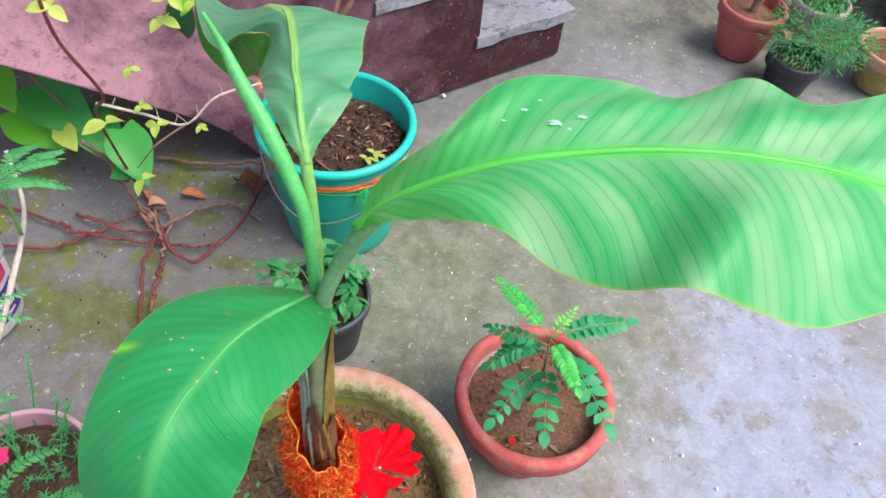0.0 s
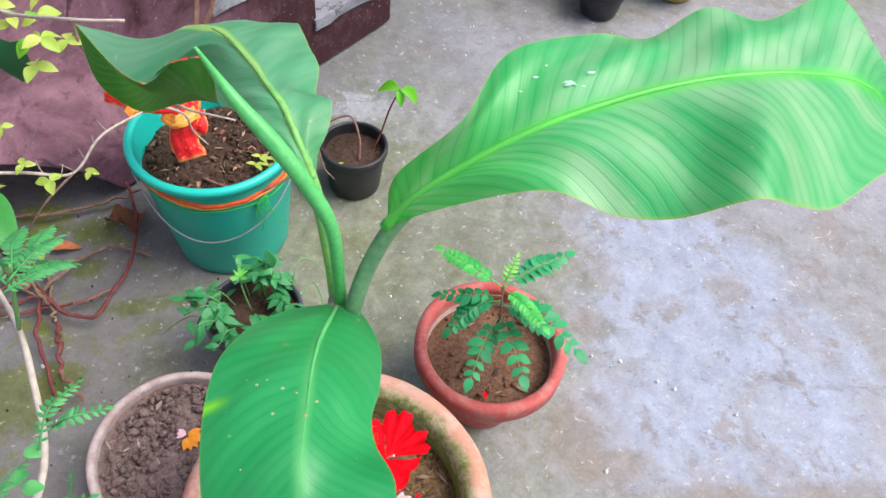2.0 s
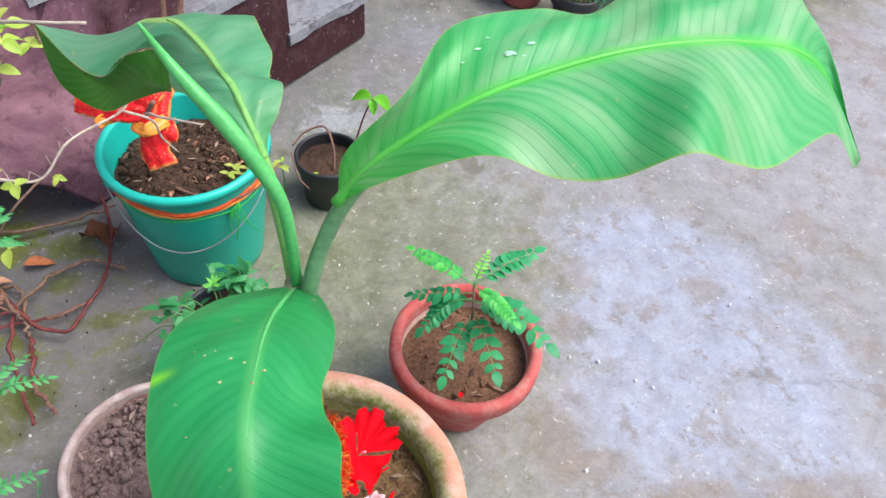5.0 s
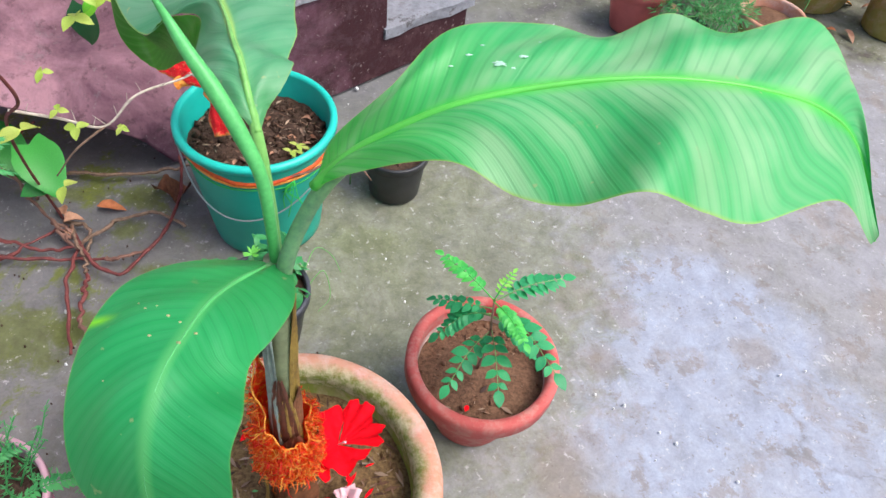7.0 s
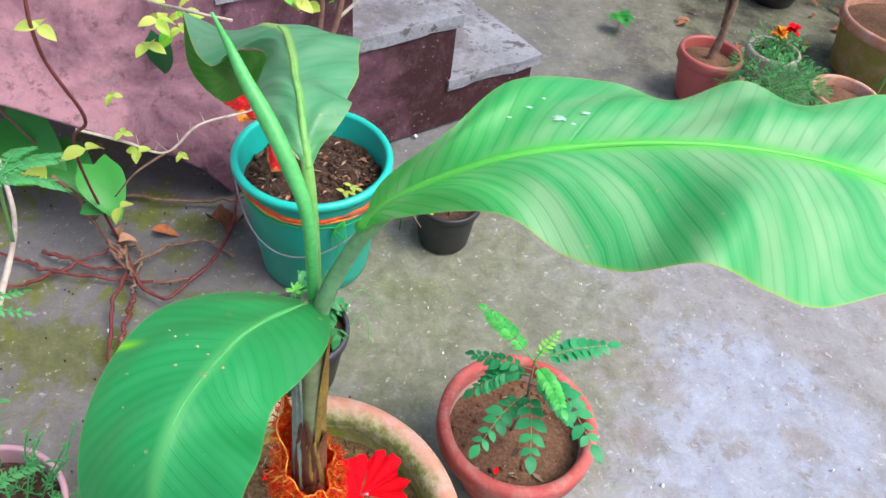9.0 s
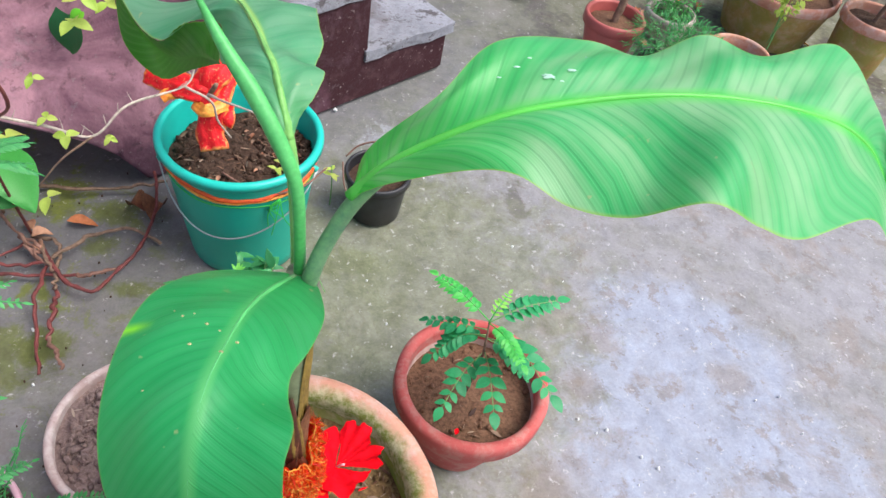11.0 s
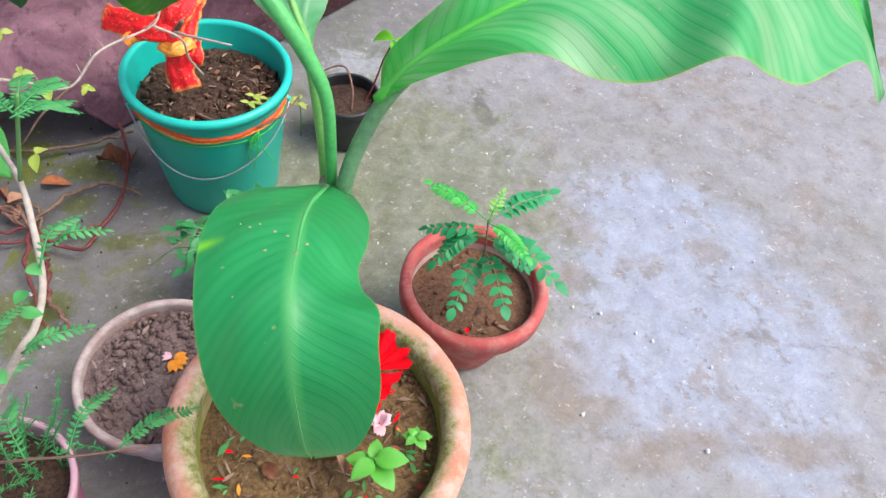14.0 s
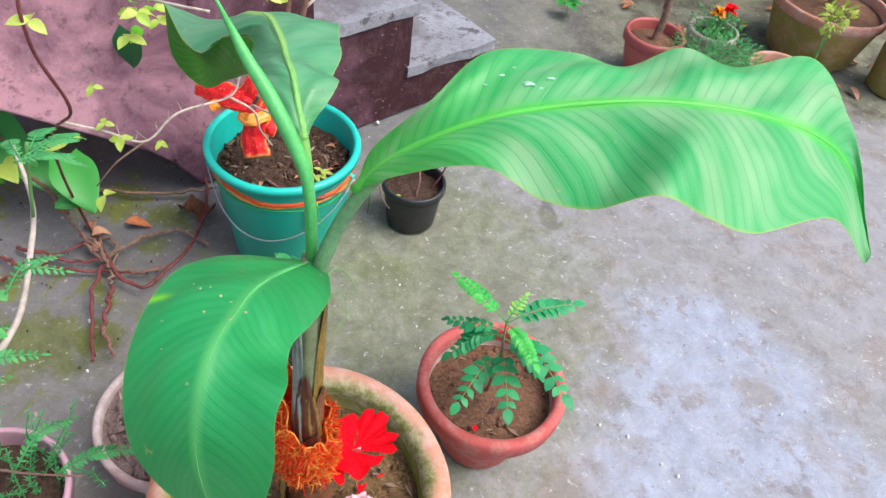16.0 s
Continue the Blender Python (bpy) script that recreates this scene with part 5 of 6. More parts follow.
# ---- curry plant ----
def curry():
    c = thing("curry_plant", (0.188, 0.735, 0.17), "young curry leaf plant with paired green leaflets", "plant")
    part("stem", tube([(0.190, 0.738, 0.165), (0.194, 0.728, 0.273), (0.190, 0.723, 0.333), (0.188, 0.731, 0.377)], 0.0030, 0.0014, 24, 8), M_TWIGDARK, c, "thin brown stem")
    kinds = (blade_mesh("leaflet", M_CURRY, 0.62, 0.12, 0.12), blade_mesh("young_leaflet", M_CURRYNEW, 0.6, 0.2, 0.15), blade_mesh("shoot_leaflet", M_SHOOT, 0.5, 0.2, 0.15))
    fr = [((0.188, 0.730, 0.376), (0.147, 0.766, 0.391), (0.109, 0.804, 0.387), 9, 0.0165, 1),
          ((0.187, 0.728, 0.375), (0.237, 0.745, 0.397), (0.292, 0.761, 0.400), 8, 0.0200, 0),
          ((0.188, 0.730, 0.376), (0.200, 0.745, 0.394), (0.216, 0.767, 0.399), 6, 0.0105, 2),
          ((0.187, 0.728, 0.375), (0.206, 0.688, 0.394), (0.226, 0.645, 0.391), 10, 0.0145, 1),
          ((0.191, 0.728, 0.337), (0.234, 0.686, 0.364), (0.276, 0.621, 0.354), 7, 0.0250, 0),
          ((0.190, 0.731, 0.339), (0.149, 0.728, 0.337), (0.109, 0.712, 0.304), 8, 0.0200, 0),
          ((0.187, 0.726, 0.360), (0.144, 0.743, 0.347), (0.103, 0.768, 0.320), 6, 0.0180, 0),
          ((0.193, 0.727, 0.298), (0.158, 0.683, 0.304), (0.126, 0.631, 0.286), 6, 0.0210, 0),
          ((0.194, 0.730, 0.301), (0.195, 0.675, 0.321), (0.198, 0.611, 0.314), 5, 0.0230, 0),
          ((0.191, 0.728, 0.337), (0.163, 0.741, 0.324), (0.137, 0.754, 0.292), 6, 0.0170, 0),
          ((0.190, 0.727, 0.336), (0.221, 0.715, 0.326), (0.257, 0.697, 0.291), 5, 0.0180, 0)]
    for a, b, e, n, s, young in fr:
        r = part("frond", tube([a, b, e], 0.0011, 0.0006, 16, 6), M_CURRYNEW if young else M_GREENSTEM, c, "young yellow-green frond" if young else "")
        for m in frond([a, b, e], n, s * 1.32, start=0.24, taper=0.75, spread=1.2, drop=0.05):
            put("leaflet", kinds[young], r, "", m)
    return c


curry()


# ---- more helpers for plants ----
def heart(at, ahead, up, size, mat, parent, key, name="leaf"):
    return put(name, blade_mesh(key, mat, 0.85, 0.18, 0.25, "heart", 11), parent, "", facing(at, ahead, up, size))


def crown(parent, centre, spread, n, size, mat, key, name="crown", shape="oval", width=0.5, seed=1, up=0.6):
    """A loose crown: many small leaves turned outwards round a middle, in one mesh."""
    g = random.Random(seed)
    gs = []
    b = blade(1.0, width, 0.2, 0.3, shape, 5)
    for _ in range(n):
        d = V(g.gauss(0, 1), g.gauss(0, 1), g.gauss(0, 1)).normalized()
        r = g.random() ** 0.45
        q = V(*centre) + V(d.x * spread[0], d.y * spread[1], d.z * spread[2]) * r
        gs.append(moved(b, facing(q, d + V(g.gauss(0, .5), g.gauss(0, .5), g.gauss(0, .5)), (g.gauss(0, .5), g.gauss(0, .5), up), size * g.uniform(0.6, 1.2))))
    return tagged(part(name, join(*gs), mat, parent), kind="stuff")


def feather(parent, pts, pairs, size, mat, leaf_w=0.28, name="frond"):
    """A feathery compound leaf: a thin rachis with many narrow leaflets, in one mesh."""
    b = blade(1.0, leaf_w, 0.1, 0.1, "oval", 4)
    gs = [tube(pts, 0.0009, 0.0005, 12, 5)]
    for m in frond(pts, pairs, size, start=0.12, spread=1.3, taper=0.7, drop=0.05):
        gs.append(moved(b, m))
    return part(name, join(*gs), mat, parent)


# ---- cloth-wrapped sapling in the bucket ----
def wrapped_sapling():
    s = thing("wrapped_sapling", (-0.31, 1.19, 0.24), "bare sapling in the bucket wrapped in red and gold cloth", "plant")
    part("stem", tube([(-0.318, 1.20, 0.235), (-0.315, 1.19, 0.32), (-0.300, 1.14, 0.42), (-0.27, 1.08, 0.50)], 0.006, 0.004, 16, 8, 0.3), M_TWIGDARK, s)
    part("twig", tube([(-0.300, 1.14, 0.42), (-0.285, 1.09, 0.47), (-0.255, 1.04, 0.50), (-0.19, 0.99, 0.52)], 0.004, 0.0015, 14, 6, 0.3), M_TWIG, s)
    part("twig", tube([(-0.300, 1.14, 0.42), (-0.25, 1.165, 0.53), (-0.205, 1.185, 0.62), (-0.19, 1.20, 0.80)], 0.006, 0.005, 20, 7, 0.3), M_VINEDRY, s, "tan upright shoot")
    part("twig", tube([(-0.25, 1.165, 0.53), (-0.235, 1.20, 0.62), (-0.24, 1.22, 0.80)], 0.005, 0.004, 16, 7, 0.3), M_VINEDRY, s, "tan upright shoot")
    part("twig", tube([(-0.205, 1.185, 0.62), (-0.16, 1.23, 0.66), (-0.12, 1.27, 0.72), (-0.10, 1.29, 0.80)], 0.003, 0.002, 18, 7, 0.3), M_TWIG, s)
    # bands and tails of cloth
    ahead = V(-0.05, -0.75, 0.66).normalized()
    for k, (pts, wide, mat, lab) in enumerate([
            ([(-0.260, 1.208, 0.475), (-0.278, 1.150, 0.452), (-0.286, 1.117, 0.424), (-0.291, 1.103, 0.387), (-0.283, 1.088, 0.352)], 0.050, M_SARI, "hanging red cloth tail with gold hem"),
            ([(-0.267, 1.150, 0.441), (-0.308, 1.134, 0.445), (-0.361, 1.159, 0.438), (-0.415, 1.197, 0.428)], 0.046, M_SARI, "gold edged cloth end"),
            ([(-0.320, 1.127, 0.423), (-0.296, 1.092, 0.434), (-0.262, 1.111, 0.438)], 0.022, M_GOLD, "gold brocade strip"),
            ([(-0.314, 1.137, 0.433), (-0.283, 1.149, 0.475), (-0.256, 1.210, 0.490)], 0.054, M_SARI, "bunched red cloth"),
            ([(-0.270, 1.135, 0.416), (-0.266, 1.110, 0.411), (-0.271, 1.109, 0.397)], 0.034, M_SARI, "red cloth fold"),
            ([(-0.343, 1.142, 0.430), (-0.367, 1.143, 0.424), (-0.379, 1.138, 0.417)], 0.020, M_GOLD, "gold brocade border")]):
        c = spline(pts, 34)
        vs, fs, uvs = [], [], []
        for i, q in enumerate(c):
            d = (c[min(i + 1, 33)] - c[max(i - 1, 0)]).normalized()
            sd = d.cross(ahead).normalized()
            for j in range(28):
                a = 2 * math.pi * j / 28
                x = math.cos(a)
                fold = 0.10 * math.sin(x * 9 + k + i * 0.10) + 0.30 * noise.noise(q * 40 + V(x * 1.5, k, math.sin(a) * 0.5))
                vs.append(q + sd * (x * wide * 0.5 * (1 + 0.22 * noise.noise(q * 55 + V(0, x * 2, k)))) + ahead * (wide * (0.26 * math.sin(a) + fold * 0.42)))
                uvs.append((i / 33, 0.5 + 0.5 * x))
        fs = [(i * 28 + j, i * 28 + (j + 1) % 28, (i + 1) * 28 + (j + 1) % 28, (i + 1) * 28 + j) for i in range(33) for j in range(28)]
        fs += [tuple(reversed(range(28))), tuple(range(33 * 28, 34 * 28))]
        part("cloth", (vs, fs), mat, s, lab, uvs)
    return s


wrapped_sapling()
# dry twig and tiny seedlings on the bucket soil
tw = thing("dry_twig", (-0.22, 1.15, 0.245), "thin dry twig lying on the bucket soil", "twig")
part("stick", tube([(-0.285, 1.135, 0.255), (-0.24, 1.10, 0.262), (-0.19, 1.085, 0.258), (-0.13, 1.095, 0.275), (-0.085, 1.13, 0.300)], 0.003, 0.0018, 24, 6, 0.4), M_VINEDRY, tw)
for k, (x, y) in enumerate(((-0.175, 1.175), (-0.16, 1.15), (-0.15, 1.165), (-0.185, 1.155))):
    sprout((x, y, 0.243), 3, 0.022, "weed_seedling", "tiny yellow-green seedling in the bucket", M_YELLOW, 0.022, 0.5)
for k in range(22):
    a, d = rng.uniform(0, 6.28), 0.125 * math.sqrt(rng.random())
    fallen("dry_leaf", (-0.26 + d * math.cos(a), 1.205 + d * math.sin(a), 0.246), rng.uniform(0.010, 0.022), (M_DRYPALE, M_SHEATH, M_TWIGDARK)[k % 3], "small dead leaf on the bucket soil", rng.uniform(0, 6), 0.5, 0.5)


# ---- black pot: wire hoop and one seedling ----
sd = thing("bean_seedling", (0.075, 1.34, 0.10), "thin seedling with two folded green leaves in the black pot", "seedling")
part("stem", tube([(0.062, 1.335, 0.095), (0.085, 1.345, 0.14), (0.105, 1.355, 0.20), (0.125, 1.345, 0.265)], 0.0028, 0.0016, 18, 6), M_VINE, sd, "dark red stem")
for at, ah, sz in (((0.125, 1.345, 0.265), (-0.6, 0.3, -0.1), 0.055), ((0.125, 1.345, 0.265), (0.7, -0.1, -0.5), 0.060), ((0.122, 1.346, 0.262), (0.1, -0.7, -0.5), 0.035)):
    put("leaf", blade_mesh("bean_leaf", M_HEARTLIME, 0.55, 0.5, 0.3), sd, "", facing(at, ah, (0, -0.3, 1), sz))
hp = thing("dry_tendril", (0.0, 1.33, 0.10), "dry bent tendril looped over the black pot", "twig")
part("stem", tube([(0.030, 1.300, 0.10), (0.034, 1.325, 0.15), (0.020, 1.37, 0.175), (-0.025, 1.375, 0.16), (-0.055, 1.36, 0.135)], 0.003, 0.002, 22, 6, 0.3), M_VINEDRY, hp)
part("stem", tube([(-0.06, 1.30, 0.17), (-0.052, 1.27, 0.125), (-0.03, 1.262, 0.09)], 0.002, 0.0015, 12, 6, 0.3), M_VINEDRY, hp)
sprout((-0.02, 1.285, 0.10), 3, 0.022, "weed_seedling", "tiny yellow-green seedling in the black pot", M_YELLOW, 0.015)
sprout((-0.085, 1.34, 0.0), 5, 0.028, "weed_seedling", "small weed growing between bucket and pot", M_YELLOW, 0.12, 0.5)


# ---- weeds in the dark pot ----
def weeds():
    w = thing("pot_weed", (-0.215, 0.88, 0.135), "tangled green weed spilling over the black pot", "weed")
    g = random.Random(21)
    lm = blade_mesh("weed_leaf", M_POTWEED, 0.45, 0.2, 0.3)
    for k in range(30):
        a = g.uniform(0, 6.283)
        b = V(-0.209 + 0.045 * math.cos(a), 0.885 + 0.045 * math.sin(a), 0.138)
        h = g.uniform(0.03, 0.10)
        out = V(math.cos(a), math.sin(a), 0) * g.uniform(0.0, 0.065) + V(-0.012, 0, 0)
        mid, tip = b + out * 0.4 + V(0, 0, h * 0.8), b + out + V(0, 0, h * (0.5 if k % 3 else 1.0))
        st = part("stem", tube([b, mid, tip], 0.0016, 0.0009, 12, 5), M_GREENSTEM, w)
        c = spline([b, mid, tip], 10)
        for i in range(3, 10):
            q = c[i]
            put("leaf", lm, st, "", facing(q, (g.gauss(0, 1), g.gauss(0, 1), g.uniform(-.3, .4)), (g.gauss(0, .3), g.gauss(0, .3), 1), g.uniform(0.016, 0.036)))
    for pts in ([(-0.13, 0.90, 0.15), (-0.10, 0.93, 0.17), (-0.085, 0.90, 0.13), (-0.105, 0.87, 0.12)], [(-0.14, 0.93, 0.15), (-0.12, 0.975, 0.18), (-0.09, 0.985, 0.15), (-0.07, 0.96, 0.13)],
                [(-0.29, 0.89, 0.15), (-0.33, 0.90, 0.14), (-0.38, 0.895, 0.10)]):
        part("tendril", tube(pts, 0.0013, 0.0008, 16, 5), M_GREENSTEM, w)
    for k in range(12):
        a = g.uniform(0, 6.28)
        q = V(-0.225, 0.915, 0.225)
        put("leaf", blade_mesh("weed_tip", M_SPROUT, 0.3, 0.1, 0.1), w, "", facing(q, (math.cos(a), math.sin(a), 0.5), (0, 0, 1), 0.018))
    part("stem", tube([(-0.215, 0.90, 0.135), (-0.223, 0.91, 0.19), (-0.225, 0.915, 0.225)], 0.0018, 0.0012, 8, 5), M_GREENSTEM, w)


weeds()


# ---- pink pot plants and the feathery shrub beside the camera ----
def pink_pot_plant():
    p = thing("moss_rose", (-0.528, 0.43, 0.205), "needle-leaved moss rose with magenta flowers in the pink pot", "plant")
    g = random.Random(5)
    b = blade(1.0, 0.22, 0.1, 0.2, "lance", 4)
    for k in range(48):
        a, d = g.uniform(0, 6.28), 0.098 * math.sqrt(g.random())
        q = V(-0.528 + d * math.cos(a), 0.43 + d * math.sin(a), 0.205)
        tip = q + V(g.gauss(0, .03) + 0.3 * d * math.cos(a), g.gauss(0, .03) + 0.3 * d * math.sin(a), g.uniform(0.04, 0.13))
        c = spline([q, (q + tip) / 2 + V(g.gauss(0, .01), g.gauss(0, .01), 0), tip], 14)
        gs = [tube([q, c[7], tip], 0.0014, 0.0009, 10, 5)]
        for i in range(2, 14):
            for _ in range(3):
                aa = g.uniform(0, 6.28)
                gs.append(moved(b, facing(c[i], (math.cos(aa), math.sin(aa), 0.6), (0, 0, 1), g.uniform(0.006, 0.011))))
        part("sprig", join(*gs), M_FERN, p)
    for k, (x, y, z) in enumerate(((-0.60, 0.47, 0.30), (-0.575, 0.41, 0.27), (-0.62, 0.40, 0.30), (-0.555, 0.45, 0.26))):
        fl = part("flower_heart", tube([(x, y, z - 0.03), (x, y, z)], 0.0015, 0.003, 5, 6), M_GREENSTEM, p)
        for i in range(6):
            put("petal", blade_mesh("magenta_petal", M_MAGENTA, 0.85, 0.1, 0.1), fl, "", facing((x, y, z), (math.cos(i * 1.05), math.sin(i * 1.05), 0.4), (0, 0, 1), 0.02))


pink_pot_plant()


def feathery_shrub():
    s = thing("feathery_shrub", (-0.50, 0.40, 0.205), "slender pale-stemmed shrub with feathery leaves growing from the pink pot", "shrub")
    part("stem", tube([(-0.50, 0.40, 0.20), (-0.46, 0.35, 0.42), (-0.38, 0.315, 0.63), (-0.313, 0.323, 0.751), (-0.299, 0.339, 0.765), (-0.296, 0.374, 0.773), (-0.310, 0.429, 0.780), (-0.324, 0.469, 0.781), (-0.344, 0.506, 0.779), (-0.364, 0.536, 0.809)], 0.0036, 0.002, 50, 8, 0.25), M_TWIG, s, "pale jointed stem")
    part("stem", tube([(-0.40, 0.322, 0.58), (-0.34, 0.30, 0.63), (-0.285, 0.285, 0.66), (-0.235, 0.28, 0.675)], 0.0014, 0.0008, 20, 7, 0.25), M_VINEDRY, s, "thin side branch")
    part("stem", tube([(-0.324, 0.469, 0.781), (-0.290, 0.445, 0.885), (-0.293, 0.450, 0.875)], 0.0018, 0.001, 12, 6), M_GREENSTEM, s, "green side shoot")
    g = random.Random(44)
    for k, (pts, n, sz) in enumerate([
            ([(-0.293, 0.430, 0.885), (-0.275, 0.462, 0.885), (-0.262, 0.492, 0.868)], 13, 0.0085),
            ([(-0.293, 0.440, 0.880), (-0.298, 0.480, 0.880), (-0.302, 0.515, 0.860)], 13, 0.0085),
            ([(-0.293, 0.450, 0.875), (-0.282, 0.488, 0.870), (-0.280, 0.522, 0.850)], 13, 0.0085),
            ([(-0.292, 0.425, 0.888), (-0.315, 0.452, 0.885), (-0.332, 0.480, 0.865)], 13, 0.0085),
            ([(-0.290, 0.410, 0.895), (-0.268, 0.430, 0.893), (-0.250, 0.455, 0.875)], 12, 0.0080),
            ([(-0.293, 0.450, 0.875), (-0.272, 0.465, 0.862), (-0.256, 0.480, 0.840)], 12, 0.0080),
            ([(-0.293, 0.450, 0.875), (-0.310, 0.480, 0.858), (-0.318, 0.505, 0.832)], 12, 0.0080),
            ([(-0.288, 0.352, 0.825), (-0.274, 0.350, 0.838), (-0.258, 0.358, 0.828)], 8, 0.0075),
            ([(-0.300, 0.345, 0.81), (-0.296, 0.370, 0.815), (-0.286, 0.395, 0.800)], 10, 0.0080),
            ([(-0.325, 0.318, 0.75), (-0.306, 0.320, 0.765), (-0.285, 0.332, 0.755)], 10, 0.0085),
            ([(-0.33, 0.318, 0.74), (-0.330, 0.350, 0.752), (-0.322, 0.382, 0.735)], 12, 0.0090),
            ([(-0.36, 0.315, 0.67), (-0.345, 0.335, 0.70), (-0.330, 0.360, 0.685)], 12, 0.0095),
            ([(-0.26, 0.283, 0.668), (-0.232, 0.300, 0.678), (-0.205, 0.315, 0.662)], 15, 0.0105),
            ([(-0.30, 0.29, 0.655), (-0.29, 0.320, 0.665), (-0.274, 0.345, 0.650)], 13, 0.0100),
            ([(-0.34, 0.30, 0.63), (-0.355, 0.33, 0.64), (-0.36, 0.36, 0.62)], 13, 0.0100)]):
        if k < 7:
            pts = [V(-0.291, 0.462, 0.868).lerp(V(*q), 0.72) for q in pts]
            sz *= 1.15
        elif k < 10:
            pts, sz = [V(*q) + V(0.025, -0.005, 0.025) for q in pts], sz * 1.1
        else:
            sz *= 0.95
        feather(s, pts, n, sz, M_FERN, 0.40)
    for q, ah, sz in (((-0.285, 0.345, 0.83), (0.6, -0.4, 0.1), 0.012), ((-0.29, 0.34, 0.81), (-0.4, -0.7, 0.2), 0.012), ((-0.325, 0.315, 0.75), (0.5, -0.6, 0.1), 0.013), ((-0.30, 0.335, 0.79), (0.7, 0.1, -0.1), 0.014)):
        put("leaf", blade_mesh("shrub_leaf", M_WEED, 0.8, 0.2, 0.2), s, "", facing(q, ah, (0, 0, 1), sz))


feathery_shrub()


# ---- creepers on the floor ----
def creepers():
    for nm, lab, mat, runs in (
            ("dry_creeper", "bare red-brown creeper stems trailing over the floor", M_VINE, [
                [(-0.828, 0.990, 0.014), (-0.796, 1.005, 0.024), (-0.778, 1.038, 0.014), (-0.734, 1.072, 0.024), (-0.702, 1.127, 0.014)],
                [(-0.834, 1.085, 0.014), (-0.763, 1.069, 0.024), (-0.696, 1.062, 0.014), (-0.637, 1.075, 0.024)],
                [(-0.858, 1.056, 0.014), (-0.783, 1.030, 0.024), (-0.652, 1.042, 0.014), (-0.570, 1.040, 0.024)],
                [(-0.660, 1.119, 0.020), (-0.604, 1.036, 0.030), (-0.571, 1.021, 0.020), (-0.526, 0.998, 0.030), (-0.495, 1.073, 0.020), (-0.470, 1.120, 0.030), (-0.464, 1.224, 0.020), (-0.468, 1.282, 0.030), (-0.502, 1.382, 0.020), (-0.555, 1.427, 0.030), (-0.608, 1.455, 0.020)],
                [(-0.640, 1.075, 0.014), (-0.632, 1.001, 0.024), (-0.603, 0.898, 0.014), (-0.565, 0.808, 0.024)],
                [(-0.606, 1.013, 0.014), (-0.586, 0.944, 0.024), (-0.578, 0.893, 0.014)],
                [(-1.25, 0.93, 0.01), (-1.05, 0.95, 0.02), (-0.90, 0.97, 0.02), (-0.827, 0.989, 0.014)],
                [(-1.2, 1.08, 0.01), (-1.0, 1.07, 0.02), (-0.857, 1.055, 0.014)]]),
            ("dry_creeper", "tan woody creeper stem lying across the floor", M_VINEDRY, [
                [(-0.575, 1.048, 0.014), (-0.532, 1.052, 0.024), (-0.498, 1.080, 0.014)],
                [(-0.784, 1.137, 0.200), (-0.755, 1.158, 0.100), (-0.730, 1.141, 0.050), (-0.696, 1.121, 0.030), (-0.654, 1.080, 0.025), (-0.632, 1.066, 0.020)],
                [(-0.717, 1.137, 0.020), (-0.675, 1.116, 0.030), (-0.660, 1.101, 0.020), (-0.690, 1.105, 0.030), (-0.658, 1.080, 0.020), (-0.623, 1.071, 0.030)],
                [(-0.578, 0.893, 0.014), (-0.548, 0.847, 0.024), (-0.536, 0.828, 0.014)],
                [(-0.761, 1.168, 0.090), (-0.732, 1.148, 0.100), (-0.742, 1.143, 0.090), (-0.725, 1.145, 0.100)]]),
            ("dry_creeper", "dark thin creeper along the foot of the stair", M_TWIGDARK, [
                [(-0.733, 1.301, 0.014), (-0.659, 1.287, 0.024), (-0.566, 1.312, 0.014), (-0.512, 1.317, 0.024), (-0.467, 1.352, 0.014)],
                [(-0.638, 1.088, 0.014), (-0.589, 1.135, 0.024), (-0.547, 1.179, 0.014), (-0.487, 1.178, 0.024), (-0.429, 1.151, 0.014)],
                [(-0.669, 1.126, 0.020), (-0.628, 1.062, 0.030), (-0.608, 1.040, 0.020), (-0.603, 0.999, 0.030)],
                [(-0.693, 1.151, 0.010), (-0.639, 1.131, 0.020), (-0.624, 1.098, 0.010), (-0.616, 1.056, 0.020)]])):
        c = thing(nm, (runs[0][0][0], runs[0][0][1], 0), lab, "creeper", "creepers on the floor")
        for r in runs:
            part("stem", tube([V(*q) + V(rng.gauss(0, .0025), rng.gauss(0, .0025), 0) for q in spline(r, 14)], 0.0044, 0.0032, 80, 7, 0.6), mat, c)


creepers()


